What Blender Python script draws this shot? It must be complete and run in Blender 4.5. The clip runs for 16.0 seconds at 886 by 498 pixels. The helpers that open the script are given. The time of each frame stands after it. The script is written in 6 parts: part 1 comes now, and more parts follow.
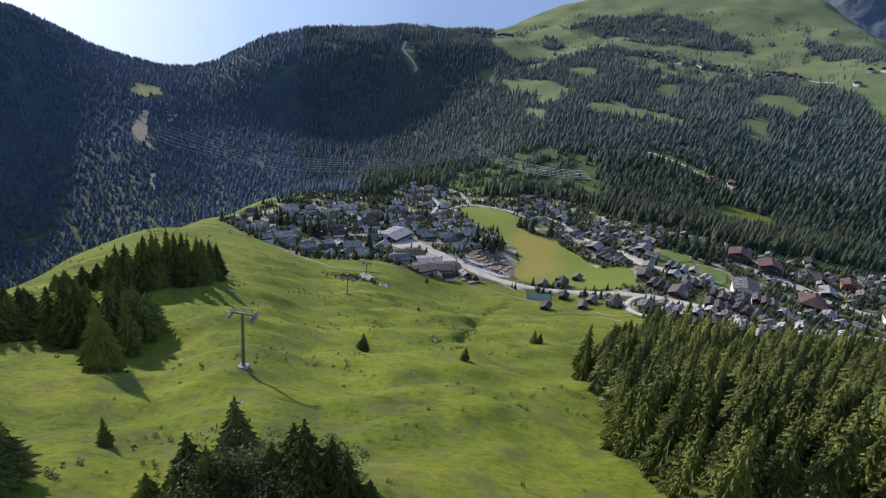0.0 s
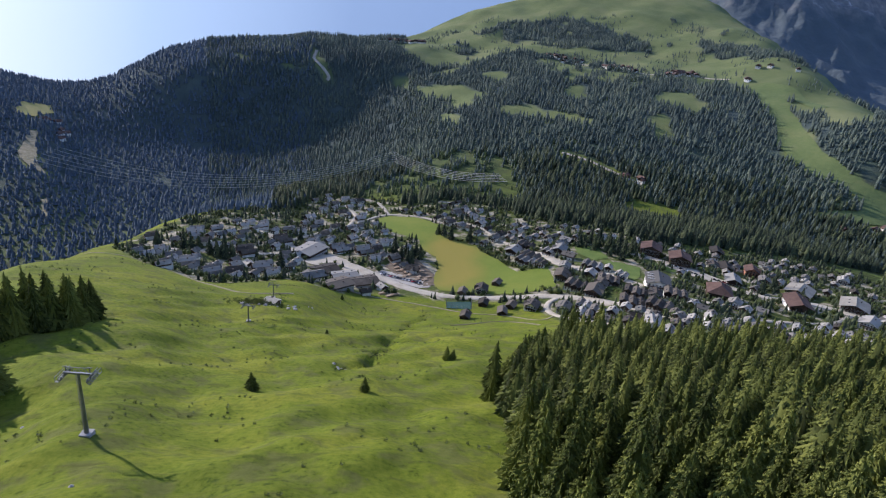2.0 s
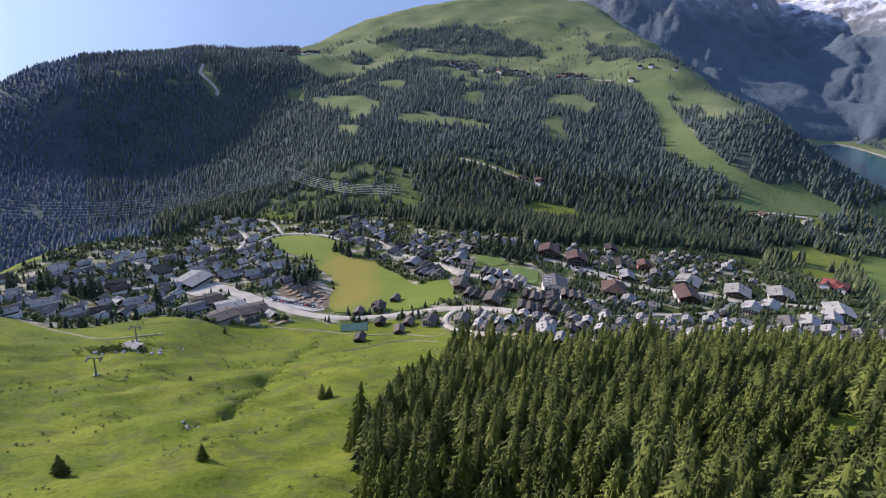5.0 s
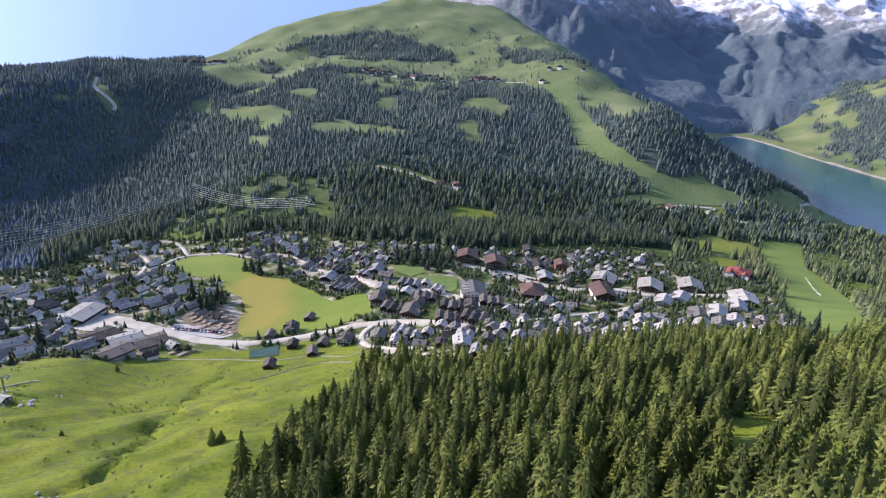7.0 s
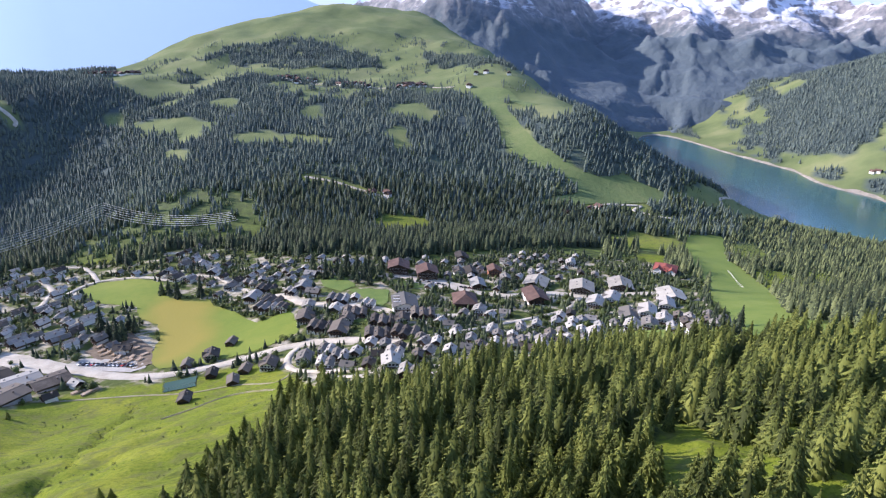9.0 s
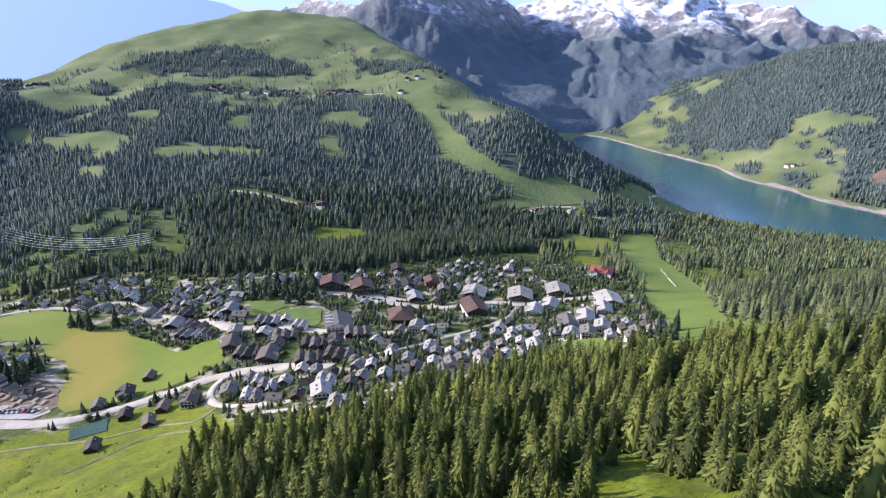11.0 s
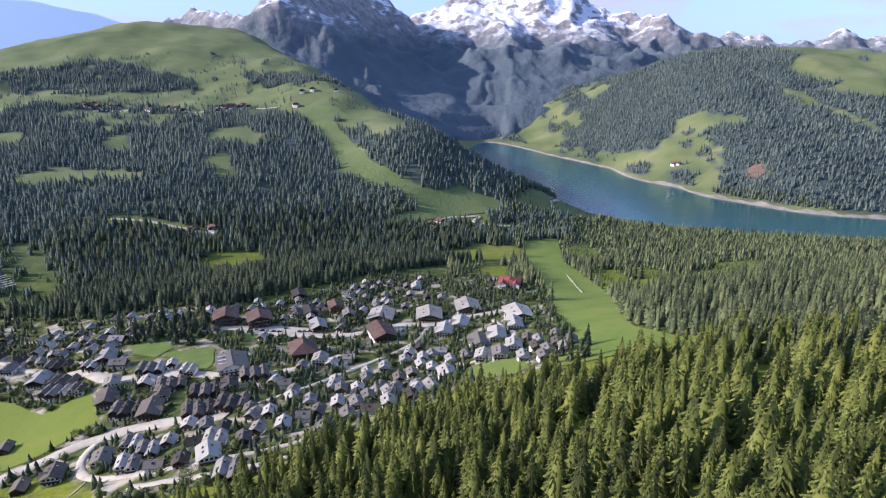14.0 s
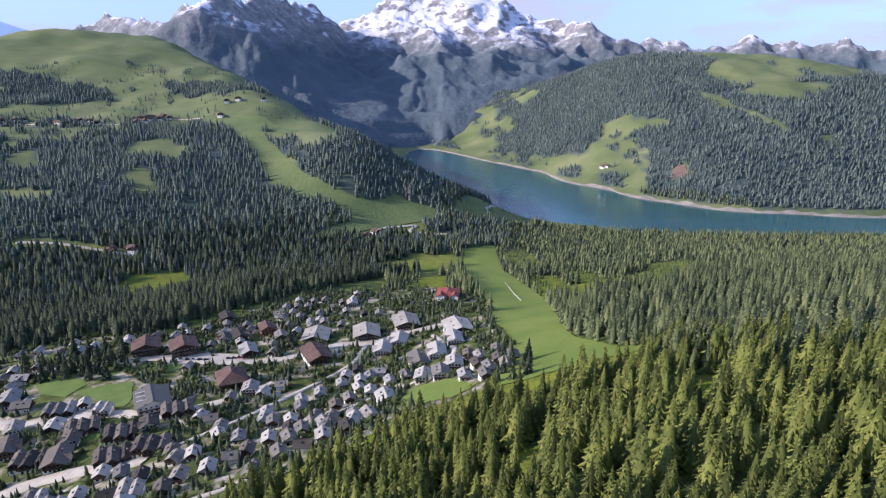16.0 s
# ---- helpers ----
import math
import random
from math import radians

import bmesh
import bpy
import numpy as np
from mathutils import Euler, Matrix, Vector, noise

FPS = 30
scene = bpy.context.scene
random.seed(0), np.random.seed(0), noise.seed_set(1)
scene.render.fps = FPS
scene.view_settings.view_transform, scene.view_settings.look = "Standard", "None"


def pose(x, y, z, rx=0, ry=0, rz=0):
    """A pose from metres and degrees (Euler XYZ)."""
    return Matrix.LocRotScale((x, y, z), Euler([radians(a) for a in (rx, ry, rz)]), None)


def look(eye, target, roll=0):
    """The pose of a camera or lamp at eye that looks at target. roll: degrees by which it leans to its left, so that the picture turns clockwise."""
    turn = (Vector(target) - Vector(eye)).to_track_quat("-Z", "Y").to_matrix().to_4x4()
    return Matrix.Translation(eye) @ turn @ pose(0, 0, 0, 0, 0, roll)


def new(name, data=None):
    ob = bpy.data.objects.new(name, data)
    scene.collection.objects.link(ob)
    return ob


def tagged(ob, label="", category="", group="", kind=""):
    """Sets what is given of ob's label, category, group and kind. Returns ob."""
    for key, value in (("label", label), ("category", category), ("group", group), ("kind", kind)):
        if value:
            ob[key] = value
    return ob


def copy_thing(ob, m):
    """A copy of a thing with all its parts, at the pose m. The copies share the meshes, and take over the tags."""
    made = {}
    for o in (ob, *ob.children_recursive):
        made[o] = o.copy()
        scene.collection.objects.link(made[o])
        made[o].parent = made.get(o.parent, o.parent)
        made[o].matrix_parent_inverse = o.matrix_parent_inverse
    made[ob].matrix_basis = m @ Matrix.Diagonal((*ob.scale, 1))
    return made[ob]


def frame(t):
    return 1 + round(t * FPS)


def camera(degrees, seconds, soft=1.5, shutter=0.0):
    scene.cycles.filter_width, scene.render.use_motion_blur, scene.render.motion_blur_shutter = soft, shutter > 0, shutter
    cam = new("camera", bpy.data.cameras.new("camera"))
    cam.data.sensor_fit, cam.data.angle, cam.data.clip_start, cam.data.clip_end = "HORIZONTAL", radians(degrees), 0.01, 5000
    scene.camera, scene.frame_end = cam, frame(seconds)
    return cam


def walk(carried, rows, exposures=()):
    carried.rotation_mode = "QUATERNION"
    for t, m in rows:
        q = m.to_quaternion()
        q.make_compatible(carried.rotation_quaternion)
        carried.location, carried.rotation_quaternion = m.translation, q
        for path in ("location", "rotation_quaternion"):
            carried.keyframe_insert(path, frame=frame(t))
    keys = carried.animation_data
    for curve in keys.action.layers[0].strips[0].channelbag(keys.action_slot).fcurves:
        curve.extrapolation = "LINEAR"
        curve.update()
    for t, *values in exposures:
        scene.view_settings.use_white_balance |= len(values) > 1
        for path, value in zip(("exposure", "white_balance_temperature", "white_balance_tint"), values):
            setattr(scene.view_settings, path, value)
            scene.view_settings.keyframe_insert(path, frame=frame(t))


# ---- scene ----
cam = camera(73.42, 16.0, 1.2)
PATH = [
    (0.0, -0.00, -0.00, 220.00, 66.612, -6.780, 2.923),
    (0.5, 2.61, 3.40, 219.91, 66.947, -6.585, 1.192),
    (1.0, 5.40, 6.85, 219.92, 67.370, -6.329, -1.144),
    (1.5, 8.42, 10.35, 220.03, 67.706, -6.168, -3.104),
    (2.0, 11.76, 13.88, 220.16, 68.057, -5.998, -4.822),
    (2.5, 15.22, 17.14, 220.19, 68.345, -5.827, -6.233),
    (3.0, 18.80, 20.10, 220.22, 68.630, -5.639, -7.807),
    (3.5, 22.47, 22.85, 220.28, 68.883, -5.498, -9.142),
    (4.0, 26.32, 25.58, 220.44, 69.139, -5.307, -10.651),
    (6.5, 46.63, 39.68, 221.26, 70.493, -4.116, -19.581),
    (7.0, 50.60, 42.51, 221.25, 70.743, -3.857, -21.611),
    (7.5, 54.42, 45.27, 221.18, 70.924, -3.688, -23.147),
    (8.0, 58.12, 48.05, 221.08, 71.159, -3.504, -24.796),
    (8.5, 61.76, 50.94, 221.01, 71.397, -3.224, -26.435),
    (9.0, 65.46, 53.93, 221.07, 71.637, -3.004, -28.119),
    (11.5, 84.32, 69.93, 223.31, 72.528, -2.097, -35.754),
    (12.0, 87.96, 72.94, 223.79, 72.695, -1.967, -37.231),
    (12.5, 91.50, 75.87, 224.25, 72.873, -1.742, -38.818),
    (13.0, 94.93, 78.69, 224.70, 73.054, -1.620, -40.414),
    (13.5, 98.28, 81.38, 225.11, 73.226, -1.405, -41.948),
    (14.0, 101.61, 83.97, 225.54, 73.471, -1.205, -43.634),
    (14.5, 104.94, 86.41, 226.04, 73.636, -1.052, -45.096),
    (15.0, 108.31, 88.76, 226.60, 73.798, -0.934, -46.602),
    (15.5, 111.71, 91.08, 227.19, 73.959, -0.768, -48.302),
    (16.0, 115.14, 93.39, 227.80, 74.145, -0.668, -49.935),
]
EXPOSURES = [(0.0, 0.42, 5950, 20), (3.5, 0.42, 5950, 22), (7.0, 1.0, 5950, 24), (9.0, 1.12, 5950, 24), (12.5, 0.98, 5950, 25), (16.0, 0.78, 5950, 26)]
walk(cam, [(row[0], pose(*row[1:])) for row in PATH], EXPOSURES)

# ---- light ----
SUN_BEARING, SUN_HEIGHT = -50.0, 23.0
world = bpy.data.worlds.new("sky")
scene.world = world
world.use_nodes = True
sky = world.node_tree.nodes.new("ShaderNodeTexSky")
sky.sky_type, sky.sun_disc = "NISHITA", False
sky.sun_elevation, sky.sun_rotation = radians(SUN_HEIGHT), radians(SUN_BEARING)
sky.altitude, sky.air_density, sky.dust_density, sky.ozone_density = 1700, 1.0, 0.8, 3.0
background = world.node_tree.nodes["Background"]
background.inputs["Strength"].default_value = 0.215
sky_nodes, sky_links = world.node_tree.nodes, world.node_tree.links
sky_place, sky_turn, sky_noise, sky_ramp, sky_mix = (sky_nodes.new(k) for k in ("ShaderNodeTexCoord", "ShaderNodeMapping", "ShaderNodeTexNoise", "ShaderNodeValToRGB", "ShaderNodeMix"))
sky_turn.inputs["Scale"].default_value = (2.6, 2.6, 13.0)
sky_noise.inputs["Scale"].default_value, sky_noise.inputs["Detail"].default_value = 1.6, 8
sky_ramp.color_ramp.elements[0].position, sky_ramp.color_ramp.elements[1].position = 0.50, 0.70
sky_mix.data_type = "RGBA"
sky_mix.inputs[7].default_value = (1.75, 1.78, 1.98, 1)
sky_links.new(sky_place.outputs["Generated"], sky_turn.inputs["Vector"])
sky_links.new(sky_turn.outputs["Vector"], sky_noise.inputs["Vector"])
sky_links.new(sky_noise.outputs["Fac"], sky_ramp.inputs["Fac"])
sky_links.new(sky_ramp.outputs["Color"], sky_mix.inputs[0])
low_mix, low_ramp, sky_xyz = sky_nodes.new("ShaderNodeMix"), sky_nodes.new("ShaderNodeMapRange"), sky_nodes.new("ShaderNodeSeparateXYZ")
low_mix.data_type = "RGBA"
low_mix.inputs[7].default_value = (0.95, 1.32, 2.15, 1)
for socket, value in (("From Min", 0.0), ("From Max", 0.42), ("To Min", 0.94), ("To Max", 0.0)):
    low_ramp.inputs[socket].default_value = value
sky_links.new(sky_place.outputs["Generated"], sky_xyz.inputs[0])
sky_links.new(sky_xyz.outputs["Z"], low_ramp.inputs["Value"])
sky_links.new(low_ramp.outputs["Result"], low_mix.inputs[0])
sky_links.new(sky.outputs["Color"], low_mix.inputs[6])
sky_links.new(low_mix.outputs[2], sky_mix.inputs[6])
sky_links.new(sky_mix.outputs[2], background.inputs["Color"])
sun = new("sun", bpy.data.lights.new("sun", "SUN"))
sun.data.energy, sun.data.angle, sun.data.color = 4.1, radians(0.5), (1.0, 0.905, 0.765)
sun_way = Vector((math.sin(radians(SUN_BEARING)) * math.cos(radians(SUN_HEIGHT)),
                  math.cos(radians(SUN_BEARING)) * math.cos(radians(SUN_HEIGHT)), math.sin(radians(SUN_HEIGHT))))
sun.matrix_world = look(Vector((0, 0, 900)) + sun_way * 500, (0, 0, 900))


# ---- materials ----
def material(name, tones, size=1.0, rough=0.9, bump=0.0, bump_size=None, metal=0.0, island=0.0, per_object=0.0, fine=0.35):
    """Two to four tones mixed by coarse and fine noise at a size in metres, with relief."""
    m = bpy.data.materials.new(name)
    m.use_nodes = True
    n, l = m.node_tree.nodes, m.node_tree.links
    shader = n["Principled BSDF"]
    shader.inputs["Roughness"].default_value, shader.inputs["Metallic"].default_value = rough, metal
    shader.inputs["Specular IOR Level"].default_value = 0.25
    place = n.new("ShaderNodeNewGeometry")
    coarse, grain = n.new("ShaderNodeTexNoise"), n.new("ShaderNodeTexNoise")
    for tex, s, d in ((coarse, size, 4), (grain, size / 7, 5)):
        tex.inputs["Scale"].default_value, tex.inputs["Detail"].default_value = 1 / s, d
        l.new(place.outputs["Position"], tex.inputs["Vector"])
    blend = n.new("ShaderNodeMix")
    blend.inputs["Factor"].default_value = fine
    l.new(coarse.outputs["Fac"], blend.inputs["A"])
    l.new(grain.outputs["Fac"], blend.inputs["B"])
    value = blend.outputs["Result"]
    for source, amount in ((place.outputs["Random Per Island"], island), (None, per_object)):
        if amount:
            if source is None:
                source = n.new("ShaderNodeObjectInfo").outputs["Random"]
            shift = n.new("ShaderNodeMath")
            shift.operation = "MULTIPLY_ADD"
            shift.inputs[1].default_value, shift.inputs[2].default_value = amount, -amount / 2
            add = n.new("ShaderNodeMath")
            l.new(source, shift.inputs[0])
            l.new(value, add.inputs[0])
            l.new(shift.outputs[0], add.inputs[1])
            value = add.outputs[0]
    ramp = n.new("ShaderNodeValToRGB")
    while len(ramp.color_ramp.elements) < len(tones):
        ramp.color_ramp.elements.new(0.5)
    for i, tone in enumerate(tones):
        ramp.color_ramp.elements[i].position = 0.3 + 0.4 * i / max(1, len(tones) - 1)
        ramp.color_ramp.elements[i].color = (*tone, 1)
    l.new(value, ramp.inputs["Fac"])
    l.new(ramp.outputs["Color"], shader.inputs["Base Color"])
    if bump:
        relief, tex = n.new("ShaderNodeBump"), n.new("ShaderNodeTexNoise")
        tex.inputs["Scale"].default_value, tex.inputs["Detail"].default_value = 1 / (bump_size or size / 5), 6
        l.new(place.outputs["Position"], tex.inputs["Vector"])
        relief.inputs["Strength"].default_value, relief.inputs["Distance"].default_value = min(1, bump), (bump_size or size / 5) * 0.5
        l.new(tex.outputs["Fac"], relief.inputs["Height"])
        l.new(relief.outputs["Normal"], shader.inputs["Normal"])
    return m


def leaf_light(m, tone, share):
    """Lets some sunlight through the leaves."""
    n, l = m.node_tree.nodes, m.node_tree.links
    thin, both = n.new("ShaderNodeBsdfTranslucent"), n.new("ShaderNodeMixShader")
    thin.inputs["Color"].default_value, both.inputs[0].default_value = (*tone, 1), share
    l.new(n["Principled BSDF"].outputs[0], both.inputs[1])
    l.new(thin.outputs[0], both.inputs[2])
    l.new(both.outputs[0], n["Material Output"].inputs["Surface"])


NEEDLES = material("spruce_needles", [(0.044, 0.056, 0.013), (0.116, 0.140, 0.028), (0.204, 0.224, 0.047)], 11, 0.8, 0, None, 0, 0.42, 0.3, 0.25)
leaf_light(NEEDLES, (0.20, 0.24, 0.045), 0.16)
# far needles greyed and blued: distance haze painted into their colour
NEEDLES_HAZY_FAR = material("hazy_far_needles", [(0.048, 0.068, 0.060), (0.080, 0.106, 0.084), (0.126, 0.152, 0.104)], 130, 0.9, 0, None, 0, 0.22)
LEAVES = material("broad_leaves", [(0.030, 0.046, 0.014), (0.058, 0.082, 0.022), (0.102, 0.128, 0.036)], 5, 0.7, 0, None, 0, 0.4, 0.3)
leaf_light(LEAVES, (0.12, 0.15, 0.035), 0.15)
BARK = material("bark", [(0.06, 0.045, 0.035), (0.14, 0.11, 0.085)], 1.2, 0.9, 0.5, 0.2)
NEEDLE_TIPS = material("spruce_shoots", [(0.080, 0.100, 0.020), (0.154, 0.180, 0.035), (0.236, 0.256, 0.053)], 11, 0.8, 0, None, 0, 0.4, 0.3, 0.25)
leaf_light(NEEDLE_TIPS, (0.22, 0.26, 0.05), 0.16)
# paler, bluer needles across the lake, with haze mixed into the tones
NEEDLES_HAZY_LAKE = material("hazy_lake_hill_needles", [(0.050, 0.072, 0.066), (0.082, 0.110, 0.094), (0.125, 0.155, 0.118)], 70, 0.85, 0, None, 0, 0.5)
NEEDLES_PISTE = material("piste_spruce_needles", [(0.032, 0.043, 0.020), (0.078, 0.098, 0.041), (0.142, 0.164, 0.064)], 25, 0.85, 0, None, 0, 0.65)
NEEDLES_VALLEY = material("valley_spruce_needles", [(0.020, 0.030, 0.018), (0.044, 0.060, 0.029), (0.084, 0.104, 0.046)], 40, 0.85, 0, None, 0, 0.6)
YOUNG = material("young_growth_leaves", [(0.040, 0.062, 0.024), (0.075, 0.105, 0.034), (0.125, 0.15, 0.052)], 30, 0.85, 0, None, 0, 0.5)
# blue of the hazy air down the valley, painted into these needles
NEEDLES_HAZE_BLUE = material("haze_blue_needles", [(0.064, 0.092, 0.116), (0.080, 0.111, 0.138), (0.096, 0.130, 0.158)], 140, 0.95, 0, None, 0, 0.1)
HILL_GRASS = material("hill_piste_grass", [(0.085, 0.122, 0.042), (0.118, 0.158, 0.052), (0.155, 0.180, 0.066)], 60, 0.9, 0.3, 8)
FIELD = material("mown_field", [(0.108, 0.158, 0.015), (0.138, 0.180, 0.019), (0.176, 0.200, 0.027)], 40, 0.9, 0.3, 2, 0, 0, 0, 0.3)
def ripening(m, tone):
    """Blends the green of a field into its yellowed part, stored with its mesh."""
    n, l = m.node_tree.nodes, m.node_tree.links
    shader, ripe, blend = n["Principled BSDF"], n.new("ShaderNodeVertexColor"), n.new("ShaderNodeMix")
    ripe.layer_name = "ripe"
    blend.data_type = "RGBA"
    blend.inputs[7].default_value = (*tone, 1)
    l.new(ripe.outputs["Color"], blend.inputs[0])
    l.new(shader.inputs["Base Color"].links[0].from_socket, blend.inputs[6])
    l.new(blend.outputs[2], shader.inputs["Base Color"])


ripening(FIELD, (0.245, 0.208, 0.034))
FIELD_DRY = material("dry_mown_field", [(0.20, 0.22, 0.05), (0.27, 0.25, 0.075), (0.30, 0.27, 0.09)], 50, 0.9, 0.3, 2, 0, 0, 0, 0.3)
LAWN = material("lawn_grass", [(0.075, 0.125, 0.024), (0.105, 0.155, 0.03), (0.14, 0.185, 0.042)], 14, 0.9, 0.3, 1.5)
PISTE = material("piste_grass", [(0.100, 0.152, 0.022), (0.134, 0.182, 0.029), (0.170, 0.205, 0.041)], 45, 0.9, 0.3, 3, 0, 0, 0, 0.3)
ROADWAY = material("pale_asphalt", [(0.29, 0.255, 0.194), (0.41, 0.37, 0.288), (0.5, 0.455, 0.36)], 9, 0.85, 0.2, 0.6)
GRAVEL = material("gravel_track", [(0.24, 0.22, 0.18), (0.36, 0.34, 0.29), (0.44, 0.41, 0.36)], 6, 0.95, 0.4, 0.5)
TERRACOTTA = material("terracotta_plaster", [(0.30, 0.13, 0.075), (0.38, 0.17, 0.10), (0.43, 0.21, 0.13)], 4, 0.9, 0.1, 0.3)
TIMBER = material("dark_timber", [(0.035, 0.022, 0.015), (0.07, 0.045, 0.03), (0.12, 0.08, 0.055)], 3, 0.75, 0.3, 0.3, 0, 0, 0.5)
PLASTER = material("white_plaster", [(0.62, 0.6, 0.532), (0.74, 0.72, 0.646), (0.8, 0.78, 0.712)], 4, 0.9, 0.1, 0.3, 0, 0, 0.3)
ROOF_GREY = material("grey_roof", [(0.150, 0.136, 0.112), (0.250, 0.230, 0.192), (0.370, 0.345, 0.290)], 5, 0.82, 0.3, 0.5, 0, 0, 0.7)
ROOF_DARK = material("dark_brown_roof", [(0.046, 0.039, 0.030), (0.084, 0.070, 0.054), (0.130, 0.110, 0.085)], 5, 0.82, 0.3, 0.5, 0, 0, 0.7)
ROOF_BLUE = material("blue_grey_metal_roof", [(0.120, 0.114, 0.100), (0.200, 0.190, 0.166), (0.290, 0.278, 0.242)], 6, 0.82, 0.2, 0.8, 0.1, 0, 0.7)
ROOF_PALE = material("pale_metal_roof", [(0.26, 0.238, 0.191), (0.35, 0.322, 0.259), (0.44, 0.41, 0.333)], 8, 0.82, 0.1, 1.0, 0.1, 0, 0.3)
ROOF_RED = material("red_roof", [(0.17, 0.048, 0.036), (0.24, 0.068, 0.048), (0.31, 0.092, 0.066)], 5, 0.82, 0.2, 0.6)
ROOF_RUST = material("rust_brown_roof", [(0.075, 0.044, 0.0333), (0.115, 0.07, 0.0522), (0.165, 0.104, 0.0792)], 5, 0.82, 0.3, 0.5)
GLASS = material("window_glass", [(0.015, 0.018, 0.022), (0.03, 0.035, 0.04)], 3, 0.12)
BRICKWORK = material("sooty_chimney_render", [(0.12, 0.10, 0.085), (0.20, 0.17, 0.15)], 2, 0.9, 0.2, 0.2, 0, 0, 0.5)
STEEL = material("galvanised_steel", [(0.16, 0.17, 0.18), (0.26, 0.27, 0.28)], 2, 0.45, 0.1, 0.3, 0.7)
CONCRETE = material("concrete", [(0.30, 0.29, 0.28), (0.42, 0.41, 0.39)], 3, 0.9, 0.3, 0.3)
SHORE = material("bare_shore", [(0.165, 0.146, 0.112), (0.26, 0.232, 0.182), (0.37, 0.338, 0.275)], 25, 0.95, 0.4, 6)
SCAR = material("bare_red_earth", [(0.10, 0.085, 0.06), (0.17, 0.115, 0.085), (0.23, 0.155, 0.115)], 14, 0.95, 0.4, 4)
TRACK = material("worn_track", [(0.16, 0.15, 0.075), (0.24, 0.215, 0.13), (0.33, 0.29, 0.20)], 6, 0.95, 0.3, 0.5)
COURT = material("teal_court", [(0.025, 0.062, 0.05), (0.035, 0.09, 0.072)], 12, 0.8)


def water_material():
    m = material("lake_water", [(0.008, 0.060, 0.070), (0.014, 0.085, 0.092), (0.022, 0.115, 0.112)], 500, 0.12, 0.12, 6)
    m.node_tree.nodes["Principled BSDF"].inputs["Specular IOR Level"].default_value = 0.5
    return m


WATER = water_material()


def land_material():
    """Turf, forest floor, village yards and alpine turf, blended by the land cover stored with the ground."""
    m = bpy.data.materials.new("land")
    m.use_nodes = True
    n, l = m.node_tree.nodes, m.node_tree.links
    shader, place = n["Principled BSDF"], n.new("ShaderNodeNewGeometry")
    shader.inputs["Roughness"].default_value, shader.inputs["Specular IOR Level"].default_value = 0.95, 0.1

    def noise_at(size, detail=5, rough=0.55):
        tex = n.new("ShaderNodeTexNoise")
        tex.inputs["Scale"].default_value, tex.inputs["Detail"].default_value, tex.inputs["Roughness"].default_value = 1 / size, detail, rough
        l.new(place.outputs["Position"], tex.inputs["Vector"])
        return tex.outputs["Fac"]

    def ramp_of(value, stops):
        r = n.new("ShaderNodeValToRGB")
        while len(r.color_ramp.elements) < len(stops):
            r.color_ramp.elements.new(0.5)
        for e, (p, c) in zip(r.color_ramp.elements, stops):
            e.position, e.color = p, (*c, 1)
        l.new(value, r.inputs["Fac"])
        return r.outputs["Color"]

    def mix_of(fac, a, b, kind="MIX"):
        x = n.new("ShaderNodeMix")
        x.data_type, x.blend_type = "RGBA", kind
        if isinstance(fac, float):
            x.inputs[0].default_value = fac
        else:
            l.new(fac, x.inputs[0])
        l.new(a, x.inputs[6])
        l.new(b, x.inputs[7])
        return x.outputs[2]

    turf = ramp_of(noise_at(38, 6), [(0.36, (0.056, 0.084, 0.009)), (0.5, (0.122, 0.158, 0.013)), (0.62, (0.196, 0.204, 0.024))])
    tuft = ramp_of(noise_at(1.7, 6, 0.7), [(0.34, (0.034, 0.055, 0.008)), (0.45, (0.130, 0.170, 0.013)), (0.62, (0.212, 0.238, 0.026))])
    turf = mix_of(0.52, turf, tuft)
    rough = ramp_of(noise_at(9, 7, 0.6), [(0.50, (0, 0, 0)), (0.62, (1, 1, 1))])
    brown = ramp_of(noise_at(3, 5), [(0.3, (0.075, 0.088, 0.024)), (0.7, (0.14, 0.140, 0.044))])
    rough_half = n.new("ShaderNodeMath")
    rough_half.operation = "MULTIPLY"
    rough_half.inputs[1].default_value = 0.7
    l.new(rough, rough_half.inputs[0])
    turf = mix_of(rough_half.outputs[0], turf, brown)
    level = n.new("ShaderNodeMapping")
    level.inputs["Scale"].default_value, level.inputs["Rotation"].default_value = (1 / 11, 1 / 3.2, 1 / 11), (0, 0, radians(-8))
    treads = n.new("ShaderNodeTexNoise")
    treads.inputs["Scale"].default_value, treads.inputs["Detail"].default_value, treads.inputs["Distortion"].default_value = 1.0, 5, 0.6
    l.new(place.outputs["Position"], level.inputs["Vector"])
    l.new(level.outputs["Vector"], treads.inputs["Vector"])
    worn = ramp_of(treads.outputs["Fac"], [(0.58, (0, 0, 0)), (0.70, (0.62, 0.62, 0.62))])
    bent = ramp_of(noise_at(5, 5), [(0.3, (0.045, 0.062, 0.012)), (0.7, (0.105, 0.112, 0.026))])
    turf = mix_of(worn, turf, bent)
    floor = ramp_of(noise_at(14, 6), [(0.3, (0.020, 0.030, 0.012)), (0.48, (0.045, 0.062, 0.018)), (0.62, (0.10, 0.135, 0.03))])
    yard = ramp_of(noise_at(16, 6, 0.6), [(0.36, (0.040, 0.056, 0.018)), (0.49, (0.085, 0.108, 0.032)), (0.53, (0.20, 0.175, 0.125)), (0.64, (0.44, 0.395, 0.31))])
